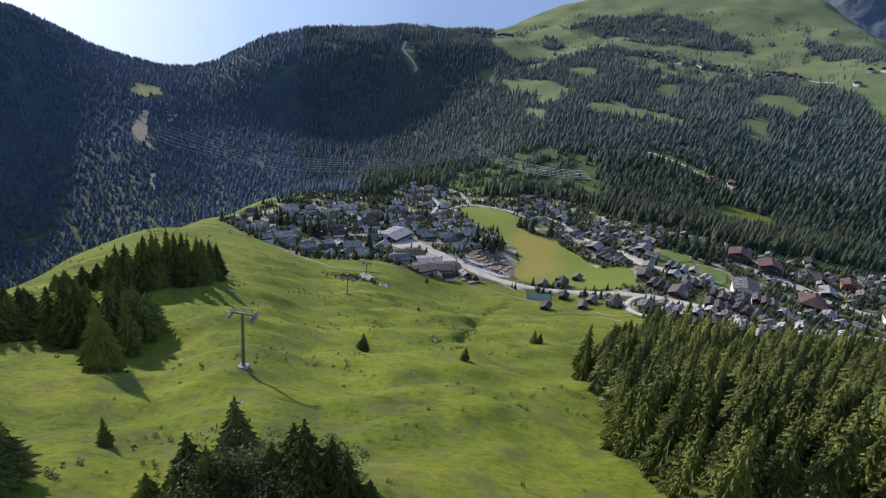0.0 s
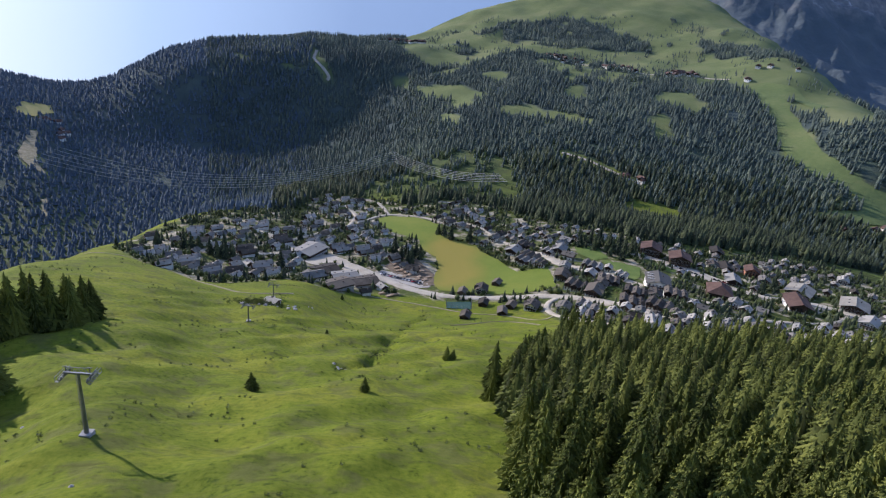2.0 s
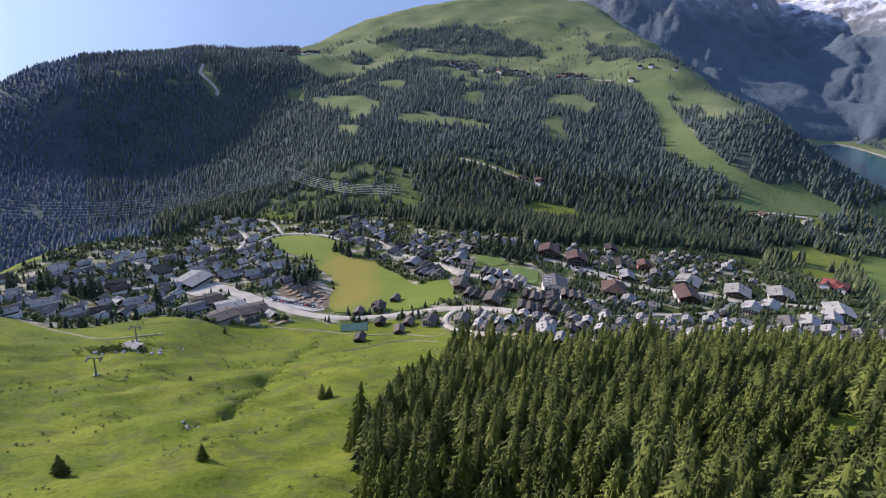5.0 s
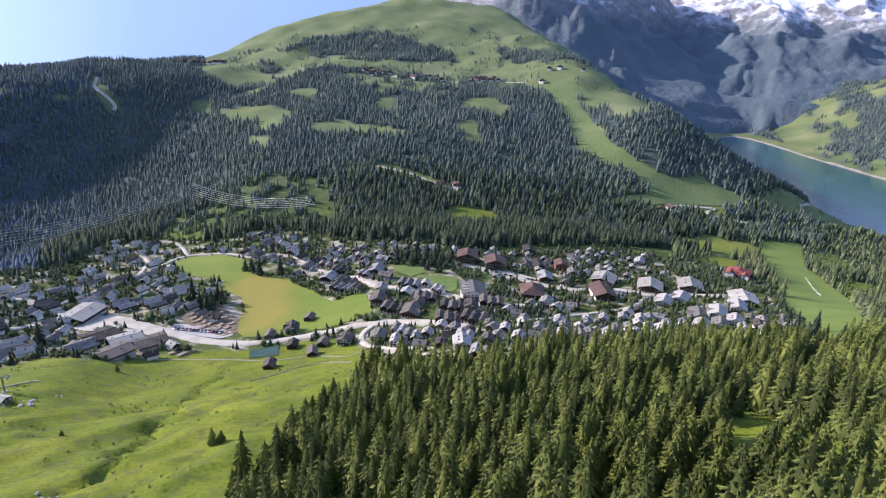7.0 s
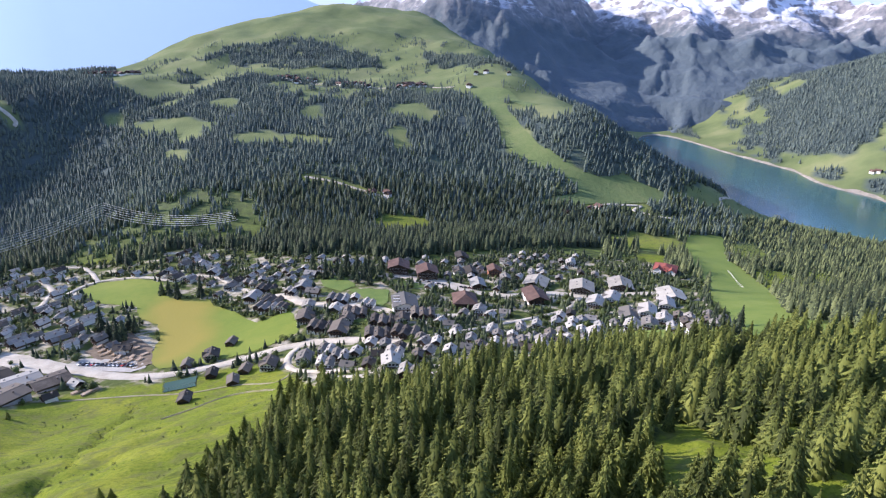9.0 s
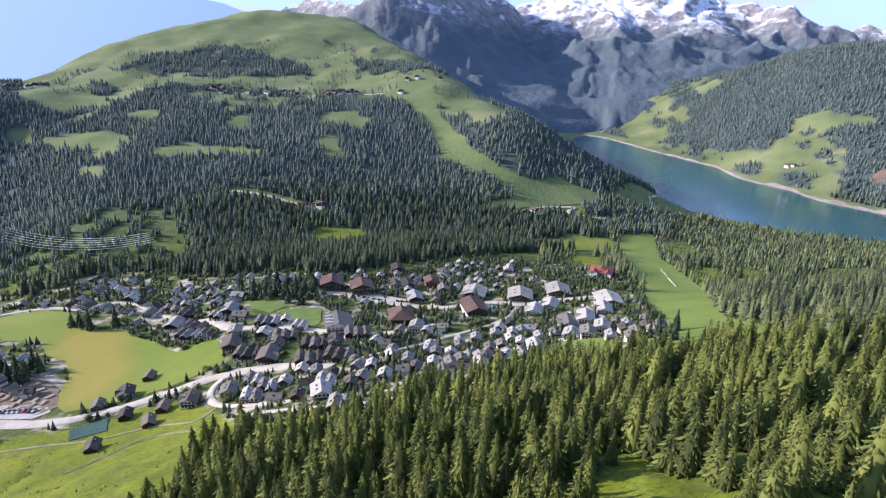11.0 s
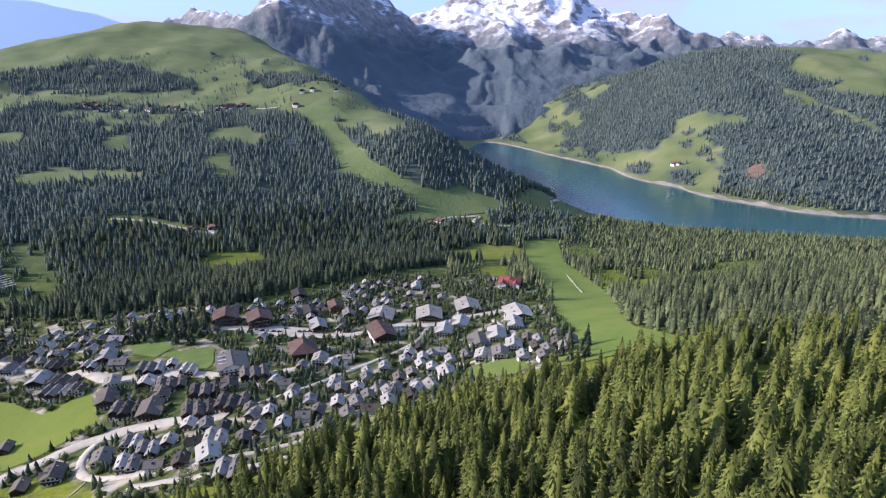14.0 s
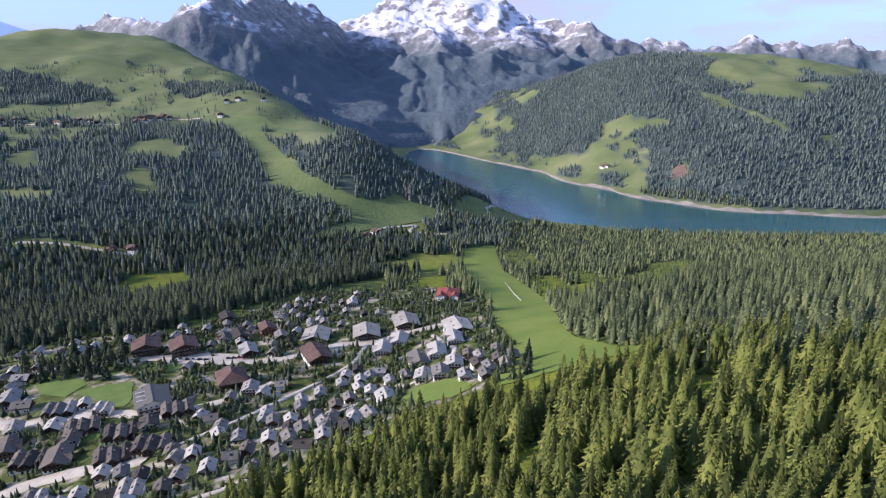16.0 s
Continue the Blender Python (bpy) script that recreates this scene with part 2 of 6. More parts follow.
    # alpine turf of the far land, its tones paled for haze
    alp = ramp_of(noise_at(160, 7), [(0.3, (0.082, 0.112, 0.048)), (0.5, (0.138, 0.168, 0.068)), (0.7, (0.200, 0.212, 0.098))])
    cover = n.new("ShaderNodeVertexColor")
    cover.layer_name = "cover"
    parts = n.new("ShaderNodeSeparateColor")
    l.new(cover.outputs["Color"], parts.inputs["Color"])
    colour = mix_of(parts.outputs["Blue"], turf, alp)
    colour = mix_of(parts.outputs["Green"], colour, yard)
    # floor of the far woods: bluish haze painted into the ground colour
    hazy_floor = ramp_of(noise_at(45, 6), [(0.3, (0.052, 0.072, 0.070)), (0.7, (0.088, 0.114, 0.098))])
    floor = mix_of(parts.outputs["Blue"], floor, hazy_floor)
    colour = mix_of(parts.outputs["Red"], colour, floor)
    l.new(colour, shader.inputs["Base Color"])
    relief = n.new("ShaderNodeBump")
    relief.inputs["Strength"].default_value, relief.inputs["Distance"].default_value = 0.8, 0.6
    l.new(noise_at(1.6, 9, 0.75), relief.inputs["Height"])
    steps = n.new("ShaderNodeBump")
    steps.inputs["Strength"].default_value, steps.inputs["Distance"].default_value = 0.35, 1.4
    l.new(treads.outputs["Fac"], steps.inputs["Height"])
    l.new(relief.outputs["Normal"], steps.inputs["Normal"])
    l.new(steps.outputs["Normal"], shader.inputs["Normal"])
    return m


LAND = land_material()


# ---- terrain: heights along sections that fan out from the foot of the meadow ----
SECTIONS = {
    -180: "0 187 300 330 800 560 1600 820 4900 900",
    -120: "0 187 300 270 800 420 1600 700 4900 900",
    -80: "0 187 200 175 500 120 900 60 1500 260 2400 700 4900 800",
    -50: "0 187 150 140 300 70 500 -60 900 -150 1600 60 2400 260 4900 300",
    -40: "0 187 150 124 280 82 400 20 700 -150 1000 -260 1400 -200 1750 10 2000 92 2600 -60 4900 -500",
    -34: "0 187 150 121 360 62 480 0 750 -170 1000 -235 1450 -150 1750 -40 2000 10 2600 -240 4900 -700",
    -28: "0 187 150 119 420 50 520 0 750 -130 1000 -170 1400 -120 1650 -90 2150 -94 2700 -420 4900 -800",
    -24: "0 187 126 131 500 20 620 -20 850 -160 1200 -190 1600 -170 1850 -110 2050 -92 2500 -330 4900 -800",
    -19: "0 187 126 130 420 35 600 -22 720 -40 900 -140 1300 -190 1600 -170 1900 5 2050 8 2600 -260 4900 -700",
    -13: "0 187 180 102 390 32 525 -12 600 -15 800 -48 950 -110 1300 -190 1550 -175 1850 40 2050 62 2600 -160 4900 -600",
    -6: "0 187 180 102 300 56 390 30 525 -15 700 -38 880 -55 1050 -100 1350 -150 1600 -130 1900 60 2150 94 2700 -80 4900 -500",
    1: "0 187 180 102 300 50 440 -6 600 -26 860 -52 1000 -75 1350 -85 1650 -40 1950 70 2200 100 2700 60 3300 -60 4900 -400",
    7: "0 187 180 102 300 50 440 -4 600 -25 827 -34 1000 -55 1300 -15 1900 70 2230 119 2800 215 3300 180 4900 60",
    13: "0 187 180 103 300 55 440 0 600 -22 800 -28 950 -52 1250 0 1850 105 2200 150 2900 312 3400 290 4900 100",
    20: "0 187 180 104 320 52 460 6 650 -8 800 -20 950 -48 1250 20 1750 112 1950 135 2500 270 3000 402 3500 380 4900 150",
    27: "0 187 180 108 330 58 480 16 650 -2 800 -15 950 -45 1250 30 1680 118 1850 135 2500 285 2900 378 3500 360 4900 150",
    32: "0 187 180 112 340 62 490 20 680 -4 850 -12 950 -42 1200 10 1600 115 2000 205 2400 262 3000 200 4900 0",
    36: "0 187 190 115 350 64 500 20 680 -4 850 -15 1000 -42 1150 -10 1500 105 1900 190 2300 130 3000 0 4900 0",
    41: "0 187 200 115 370 66 510 20 690 0 850 -18 1000 -40 1150 -8 1450 118 1700 100 2200 -20 4900 0",
    46: "0 187 220 116 400 66 530 20 700 4 850 -16 1000 -40 1200 -8 1400 72 1600 20 1900 -66 3300 -66 4000 20 4900 350",
    50: "0 187 230 118 420 66 560 28 700 8 850 -14 1000 -38 1200 -20 1380 20 1550 -40 1750 -75 2300 -85 3000 -60 3500 10 4900 350",
    54: "0 187 240 120 440 68 600 30 720 8 860 -12 1000 -36 1200 -44 1400 -20 1500 -62 1650 -85 2250 -85 2520 -62 2900 10 3300 120 4900 300",
    58: "0 187 250 124 450 76 620 36 740 6 880 -12 1050 -40 1280 -56 1420 -64 1560 -90 2150 -90 2280 -62 2700 50 3200 190 4900 200",
    63: "0 187 260 128 470 84 650 44 800 10 1000 -25 1280 -55 1400 -64 1550 -90 1880 -90 1960 -62 2350 70 3150 300 4000 260 4900 100",
    68: "0 187 270 132 480 90 700 46 900 5 1100 -28 1360 -60 1500 -85 1720 -85 1790 -62 2200 90 3100 352 4000 330 4900 100",
    74: "0 187 280 138 500 98 750 50 950 5 1150 -28 1400 -60 1550 -85 1660 -85 1720 -62 2200 110 3100 352 4000 330 4900 100",
    80: "0 187 300 145 520 106 800 52 1000 8 1250 -30 1500 -62 1600 -80 1700 -80 1790 -62 2300 120 3100 318 4900 150",
    88: "0 187 300 155 550 118 850 62 1100 12 1400 -30 1700 -62 1800 -75 1950 -62 2500 100 3200 200 4900 100",
    110: "0 187 300 200 600 200 1200 160 2000 60 3000 100 4900 100",
    140: "0 187 300 300 800 480 1600 700 4900 800",
}


def fritsch(xs, ys, q):
    """Monotone cubic through (xs, ys) at q."""
    h, d = np.diff(xs), np.diff(ys) / np.diff(xs)
    m = np.zeros(len(xs))
    m[0], m[-1] = d[0], d[-1]
    both = d[:-1] * d[1:] > 0
    w1, w2 = 2 * h[1:] + h[:-1], h[1:] + 2 * h[:-1]
    mid = np.zeros(len(d) - 1)
    mid[both] = ((w1 + w2)[both]) / (w1[both] / d[:-1][both] + w2[both] / d[1:][both])
    m[1:-1] = mid
    i = np.clip(np.searchsorted(xs, q) - 1, 0, len(h) - 1)
    s = (q - xs[i]) / h[i]
    return ((1 + 2 * s) * (1 - s) ** 2 * ys[i] + s * (1 - s) ** 2 * h[i] * m[i]
            + s * s * (3 - 2 * s) * ys[i + 1] + s * s * (s - 1) * h[i] * m[i + 1])


RADII = np.concatenate([[0.0], np.geomspace(6, 4900, 420)])
BEARINGS = np.arange(-180, 181, 1.0)


def height_table():
    keys = sorted(SECTIONS)
    lines = []
    for k in keys:
        v = np.array([float(w) for w in SECTIONS[k].split()])
        lines.append(fritsch(v[0::2], v[1::2], RADII))
    lines.append(lines[0])
    lines, keys = np.array(lines), np.array(keys + [180], float)
    table = np.array([fritsch(keys, lines[:, j], BEARINGS) for j in range(len(RADII))]).T
    kernel = np.exp(-0.5 * (np.arange(-4, 5) / 1.5) ** 2)
    kernel /= kernel.sum()
    ring = np.vstack([table[-5:-1], table, table[1:5]])
    return sum(kernel[i] * ring[i:i + len(table)] for i in range(9))


TABLE = height_table()


def waves(x, y, size, seed=0.0):
    """Smooth uneven ground, about -1 to 1."""
    a, b = x / size * 6.283 + seed, y / size * 6.283 + seed * 1.7
    return (np.sin(a + 1.3 * np.sin(0.7 * b)) + np.sin(0.83 * b + 1.1 * np.sin(0.9 * a + 2)) + np.sin(0.6 * a - 0.77 * b + 1)) / 3


CREEK = np.array([[2, 205], [8, 221], [14, 232], [20, 267], [28, 308], [38, 365], [52, 410], [60, 430]], float)


def ground(x, y):
    """Height of the land, metres."""
    x, y = np.asarray(x, float), np.asarray(y, float)
    r, az = np.hypot(x, y), np.degrees(np.arctan2(x, y))
    i = np.clip((az + 180).astype(int), 0, 359)
    j = np.clip(np.searchsorted(RADII, r) - 1, 0, len(RADII) - 2)
    u, v = az + 180 - i, np.clip((r - RADII[j]) / (RADII[j + 1] - RADII[j]), 0, 1)
    z = ((1 - u) * ((1 - v) * TABLE[i, j] + v * TABLE[i, j + 1]) + u * ((1 - v) * TABLE[i + 1, j] + v * TABLE[i + 1, j + 1]))
    far = np.clip((r - 950) / 900, 0, 1)
    near = np.clip((r - 40) / 60, 0, 1) * np.clip((430 - r) / 120, 0, 1)
    z = z + far * (9 * waves(x, y, 310) + 5 * waves(x, y, 130, 2)) * np.clip((z + 62) / 60, 0, 1)
    z = z + near * (2.0 * waves(x, y, 47, 1) + 1.2 * waves(x, y, 21, 4) + 0.34 * waves(x, y, 8.5, 2))
    bed = np.interp(y, CREEK[:, 1], CREEK[:, 0]) + 2.2 * np.sin(y / 7.0) + 1.2 * np.sin(y / 2.9)
    cut = (np.exp(-((x - bed) / 2.0) ** 2) + 0.25 * np.exp(-((x - bed) / 6.0) ** 2)) * np.clip((y - 205) / 20, 0, 1) * np.clip((430 - y) / 20, 0, 1)
    return z - 2.3 * cut


# ---- plan of the land cover, in metres east and north ----
def outline(text):
    return np.array([[float(v) for v in p.split(",")] for p in text.split()])


def inside(poly, x, y):
    """Which of the points lie in the outline."""
    x, y = np.asarray(x, float), np.asarray(y, float)
    hit = np.zeros(x.shape, bool)
    for (x0, y0), (x1, y1) in zip(poly, np.roll(poly, -1, 0)):
        cut = (y0 > y) != (y1 > y)
        hit ^= cut & (x < (x1 - x0) * (y - y0) / (y1 - y0 + 1e-9) + x0)
    return hit


def beside(poly, x, y):
    """Distance of the points from a line."""
    best = np.full(np.shape(x), 1e9)
    for a, b in zip(poly[:-1], poly[1:]):
        d = b - a
        s = np.clip(((x - a[0]) * d[0] + (y - a[1]) * d[1]) / (d @ d + 1e-9), 0, 1)
        best = np.minimum(best, np.hypot(x - a[0] - s * d[0], y - a[1] - s * d[1]))
    return best


MEADOW_FIELD = outline("12,743 29,760 65,747 91,715 94,662 128,637 131,618 145,590 155,545 186,545 182,510 178,487 165,480 134,478 106,484 75,492 67,516 79,562 79,597 65,620 64,654 29,688")
DRY_FIELD = outline("69,625 85,663 107,657 131,623 119,594 121,552 106,512 81,497 67,507 75,563")
SKI_PISTE = outline("854,668 925,655 766,528 636,388 446,256 416,214 430,198 421,190 371,232 352,256 443,300 591,433 736,574")
CHALET_LAWN = outline("320,290 345,318 362,322 373,297 358,272 336,270")
HILL_PISTE = outline("869,1404 909,1400 943,1335 936,1199 903,1205 906,1283 888,1274 869,1220 837,1119 812,1018 816,959 832,907 858,882 908,875 931,838 954,808 928,785 840,800 787,815 746,822 689,859 732,862 771,853 792,870 792,911 766,962 760,1028 766,1091 806,1168 832,1258 850,1354")
CLEARINGS = [outline(s) for s in (
    "628,1346 674,1417 733,1374 719,1307 721,1253 673,1270 629,1319", "299,1398 346,1390 412,1312 375,1275 312,1345",
    "413,904 454,914 480,906 494,887 479,855 444,848 421,862", "560,1240 618,1262 585,1145 550,1125", "401,1304 438,1285 462,1243 448,1214 404,1257",
    "-203,1929 -189,1928 -160,1827 -137,1806 -147,1795 -207,1829", "-426,1844 -373,1823 -355,1799 -392,1799", "-288,1806 -209,1822 -214,1800 -277,1785",
    "-805,1441 -835,1529 -804,1586 -775,1540 -765,1441 -785,1420", "-727,1341 -717,1357 -682,1278 -640,1198 -605,1160 -618,1161 -666,1197 -695,1232 -699,1262", "-566,1058 -561,1065 -543,1035 -527,999 -538,1001", "690,330 860,345 940,270 1050,260 1030,225 900,240 700,290",
    "620,505 700,560 690,590 600,560", "695,715 765,705 830,668 795,612 725,640", "89,1737 179,1672 256,1575 258,1461 199,1505 116,1611", "138,1466 194,1394 193,1283 153,1344", "-5,850 0,905 35,908 52,850",
    "952,800 1004,815 1094,832 1134,818 1375,945 1350,865 1183,725 1124,722 1085,725 1072,745 1030,755 994,775", "690,735 800,655 765,585 690,650", "405,915 460,925 500,890 480,835 440,830 412,862")]
YOUNG_SLOPE = outline("-12,905 -5,1050 51,1083 133,1165 179,1157 261,1083 262,958 215,830 120,880 62,850")
ALP_WOODS = [outline(s) for s in ("417,2208 467,2379 695,2349 856,1996 834,1899 543,1988", "299,2355 405,2414 525,2405 527,2337 363,2247", "950,1800 1010,1900 1100,1800 1130,1600 1080,1480 1040,1560")]
FAR_MEADOW = outline("1949,1169 1960,1092 1939,1018 2050,1012 2127,1043 2151,985 2112,869 2108,807 2033,780 2048,869 1988,892 1936,827 1891,775 1807,741 1665,690 1700,787 1713,886 1765,980 1846,1085")
LAKE_GLADES = [outline(s) for s in ("1767,662 1822,669 1831,649 1797,623 1752,625", "2322,780 2331,749 2236,590 2139,452 2111,442 2131,480 2205,598 2301,772", "2348,676 2456,654 2562,554 2616,432 2552,428 2439,489 2390,545", "2521,841 2665,859 2794,749 2725,591 2674,527 2562,554 2456,654 2427,720", "2185,389 2206,352 2162,336 2154,371")]
LAKE_COPSES = [outline(s) for s in ("1812,850 1826,856 1824,868 1810,864", "1905,905 1950,930 1945,900 1912,885", "1840,800 1862,808 1858,794 1842,788", "1729,853 1783,875 1796,840 1754,780 1712,773", "1776,1017 1865,1058 1838,983 1784,942", "1876,843 1907,853 1905,816 1872,797", "2010,960 2050,965 2040,930 2000,935")]
SHORE_MEADOW = outline("2696,2352 2701,2201 2497,1919 2328,1729 2195,1644 2096,1521 1985,1392 1955,1420 1990,1500 2165,1730 2404,2010")
VILLAGE = outline("-240,640 -180,720 -90,790 -75,870 -20,885 35,855 60,805 110,845 165,845 205,760 240,715 300,690 335,640 350,620 430,632 480,640 545,615 575,570 625,530 600,440 560,410 440,300 380,255 300,275 190,290 150,335 150,395 146,440 118,458 70,466 20,478 -20,458 -60,470 -110,420 -160,445 -215,520")
NEAR_WOOD = outline("44,62 40,100 50,135 56,172 65,192 72,212 86,232 104,268 112,288 135,296 160,284 189,278 211,274 236,268 256,256 290,254 316,242 335,222 347,205 368,192 421,186 418,212 446,258 634,386 772,522 930,648 1150,600 1300,480 1400,350 1500,100 1300,-200 600,-200 230,-60 120,-20")
THIN_WOOD = outline("150,98 164,126 206,160 232,158 252,138 205,98 175,92")
WOOD_GAPS = [outline(s) for s in ("182,152 217,152 205,131 206,120 180,114 172,129", "225,100 208,110 184,106 190,92 220,88", "620,385 652,430 690,400 745,380 775,338 690,285 650,320", "869,378 955,345 905,310 825,345", "690,330 860,345 940,290 880,270 720,300", "250,190 275,200 285,185 262,172", "330,150 360,165 380,150 350,135",
    "890,618 945,612 900,560 835,500 790,525 840,575", "690,452 745,466 755,440 715,405 660,372 640,385", "795,452 815,430 745,375 715,395", "684,350 851,354 957,352 870,300 660,270 640,300")]
LAKE_SLOPE = outline("2602,2216 2268,1841 1987,1368 1777,1054 1884,1074 2016,1251 2161,1445 2295,1515 2466,1652 2600,1543 3000,1900 3300,2500 2710,2254")
ROADS = {
    "main_road": (10, "-110,640 -84,612 -59,588 -37,576 3,541 29,510 53,488 76,475 105,471 138,467 160,464 175,457 189,449 204,434 214,421 228,400"),
    "field_road": (4.5, "2,738 15,760 29,768 58,756 79,741 97,718"),
    "upper_road": (4.5, "29,768 23,808 10,854 -19,862"),
    "hotel_road": (10, "290,592 300,585 312,575 329,545 338,524 355,497 376,477 397,472 420,462 435,441 473,424 500,408 520,402"),
    "station_road": (6, "-60,590 -90,560 -130,545 -190,560"),
    "plaza_road": (9, "170,603 194,592 197,560 205,540 228,520 250,490 262,455 300,440 338,440"),
    "chalet_road": (4, "214,421 245,400 269,400 290,401 327,408 354,411 378,414 400,420 430,440"),
    "terrace_road": (4.5, "300,352 326,350 352,349 370,337 385,330 416,336 440,350 470,400"),
    "bend_road": (4.5, "168,453 158,446 155,436 152,423 154,409 159,394 166,378 174,361 185,345 196,326 215,312 240,302"),
    "forest_road": (4, "161,356 167,344 174,334 182,317 190,308 203,298 216,290"),
    "north_road": (4.5, "97,718 122,722 146,700 160,650 178,618 200,610"),
    "old_town_road": (5, "-84,612 -70,640 -50,670 -20,700 -12,760 -30,815"),
    "hill_road": (5, "355,1101 399,1061 438,1009 465,970"),
    "knoll_road": (5, "1061,766 1076,777 1082,790 1100,792 1118,802 1132,800"),
    "hairpin_road": (5.5, "763,805 811,808 871,782 836,775 867,737 891,728"),
    "ridge_road": (8, "-196,1935 -198,1868 -182,1836 -160,1818 -142,1800 -150,1790"),
    "bench_road": (6, "501,1880 575,1800 624,1700 690,1620 740,1560 820,1570 860,1470"),
}
MEADOW_TRACKS = {
    "meadow_track": (2.2, "-215,470 -161,456 -130,432 -96,397 -77,378 -62,372 -40,385"),
    "lower_track": (1.8, "-10,474 29,461 62,445 78,433 85,430 96,423 106,423 118,419 130,404 138,390 146,400 153,408"),
    "rut_track": (0.7, "70,383 84,386 94,390 100,396 110,400 121,393 134,377"),
    "second_rut_track": (0.7, "70,381 84,384 94,388 100,394 110,398 120,391.5 132.6,376"),
}
ROAD_LINES = {k: (w, outline(s)) for k, (w, s) in {**ROADS, **MEADOW_TRACKS}.items()}


def wooded(x, y):
    """Where spruce forest stands."""
    r, az, z = np.hypot(x, y), np.degrees(np.arctan2(x, y)), ground(x, y)
    near = inside(NEAR_WOOD, x, y)
    for gap in WOOD_GAPS:
        near &= ~inside(gap, x, y)
    limit = np.select([az < 2, az < 12, az < 56], [400, 60 + (az - 2) * 5, 112 + 0 * az], np.interp(az, [56, 64, 72, 80], [330, 312, 262, 240])) + 26 * waves(x, y, 420, 3) + 14 * waves(x, y, 90, 1)
    limit = np.where((az > 41) & (az < 56) & (r < 1700), 400, np.where((az > 46) & (r > 2000), np.interp(az, [56, 64, 69, 73, 80], [430, 420, 345, 300, 255]) + 30 * waves(x, y, 260, 5) + 16 * waves(x, y, 80, 2), limit))
    far = (r > 640) & (z < limit) & ((z > -60) | (az < 40)) & ~inside(VILLAGE, x, y) & ~inside(NEAR_WOOD, x, y) & ~((az < -12) & (r < 760))
    wx, wy = x + 11 * waves(x, y, 62, 1) + 6 * waves(x, y, 23, 5), y + 11 * waves(y, x, 57, 2) + 6 * waves(y, x, 21, 6)
    for p in ALP_WOODS:
        far |= inside(p, x + 25 * waves(x, y, 110, 1), y + 25 * waves(y, x, 90, 4)) & (waves(x, y, 75, 2) > -0.45)
    far &= ~inside(SKI_PISTE, x, y)
    far &= ~inside(HILL_PISTE, x + 0.4 * (wx - x), y + 0.4 * (wy - y))
    for p in (SHORE_MEADOW, *CLEARINGS, *LAKE_GLADES):
        far &= ~inside(p, wx, wy)
    copse = np.zeros(np.shape(x), bool)
    for p in LAKE_COPSES:
        copse |= inside(p, wx, wy)
    far &= ~inside(FAR_MEADOW, wx, wy) | copse
    far &= ~inside(LAKE_SLOPE, wx, wy) | (waves(x, y, 190, 8) + 0.7 * waves(x, y, 60, 3) > 0.12)
    far &= ~inside(YOUNG_SLOPE, wx, wy) | (waves(x, y, 55, 4) + 0.6 * waves(x, y, 21, 1) > 0.35)
    far &= ~((np.abs(az - 10) < 9) & (waves(x, y, 260, 7) > 0.42) & (r > 1250) & (z > 0))
    for key in ("hill_road", "hairpin_road", "ridge_road"):
        far &= beside(ROAD_LINES[key][1], x, y) > 12
    return near | far


# ---- the ground ----
def mesh_of(name, verts, faces, mat=None, smooth=False):
    me = bpy.data.meshes.new(name)
    me.from_pydata([tuple(v) for v in verts], [], [tuple(f) for f in faces])
    if mat:
        me.materials.append(mat)
    if smooth:
        me.polygons.foreach_set("use_smooth", [True] * len(me.polygons))
    me.update()
    return me


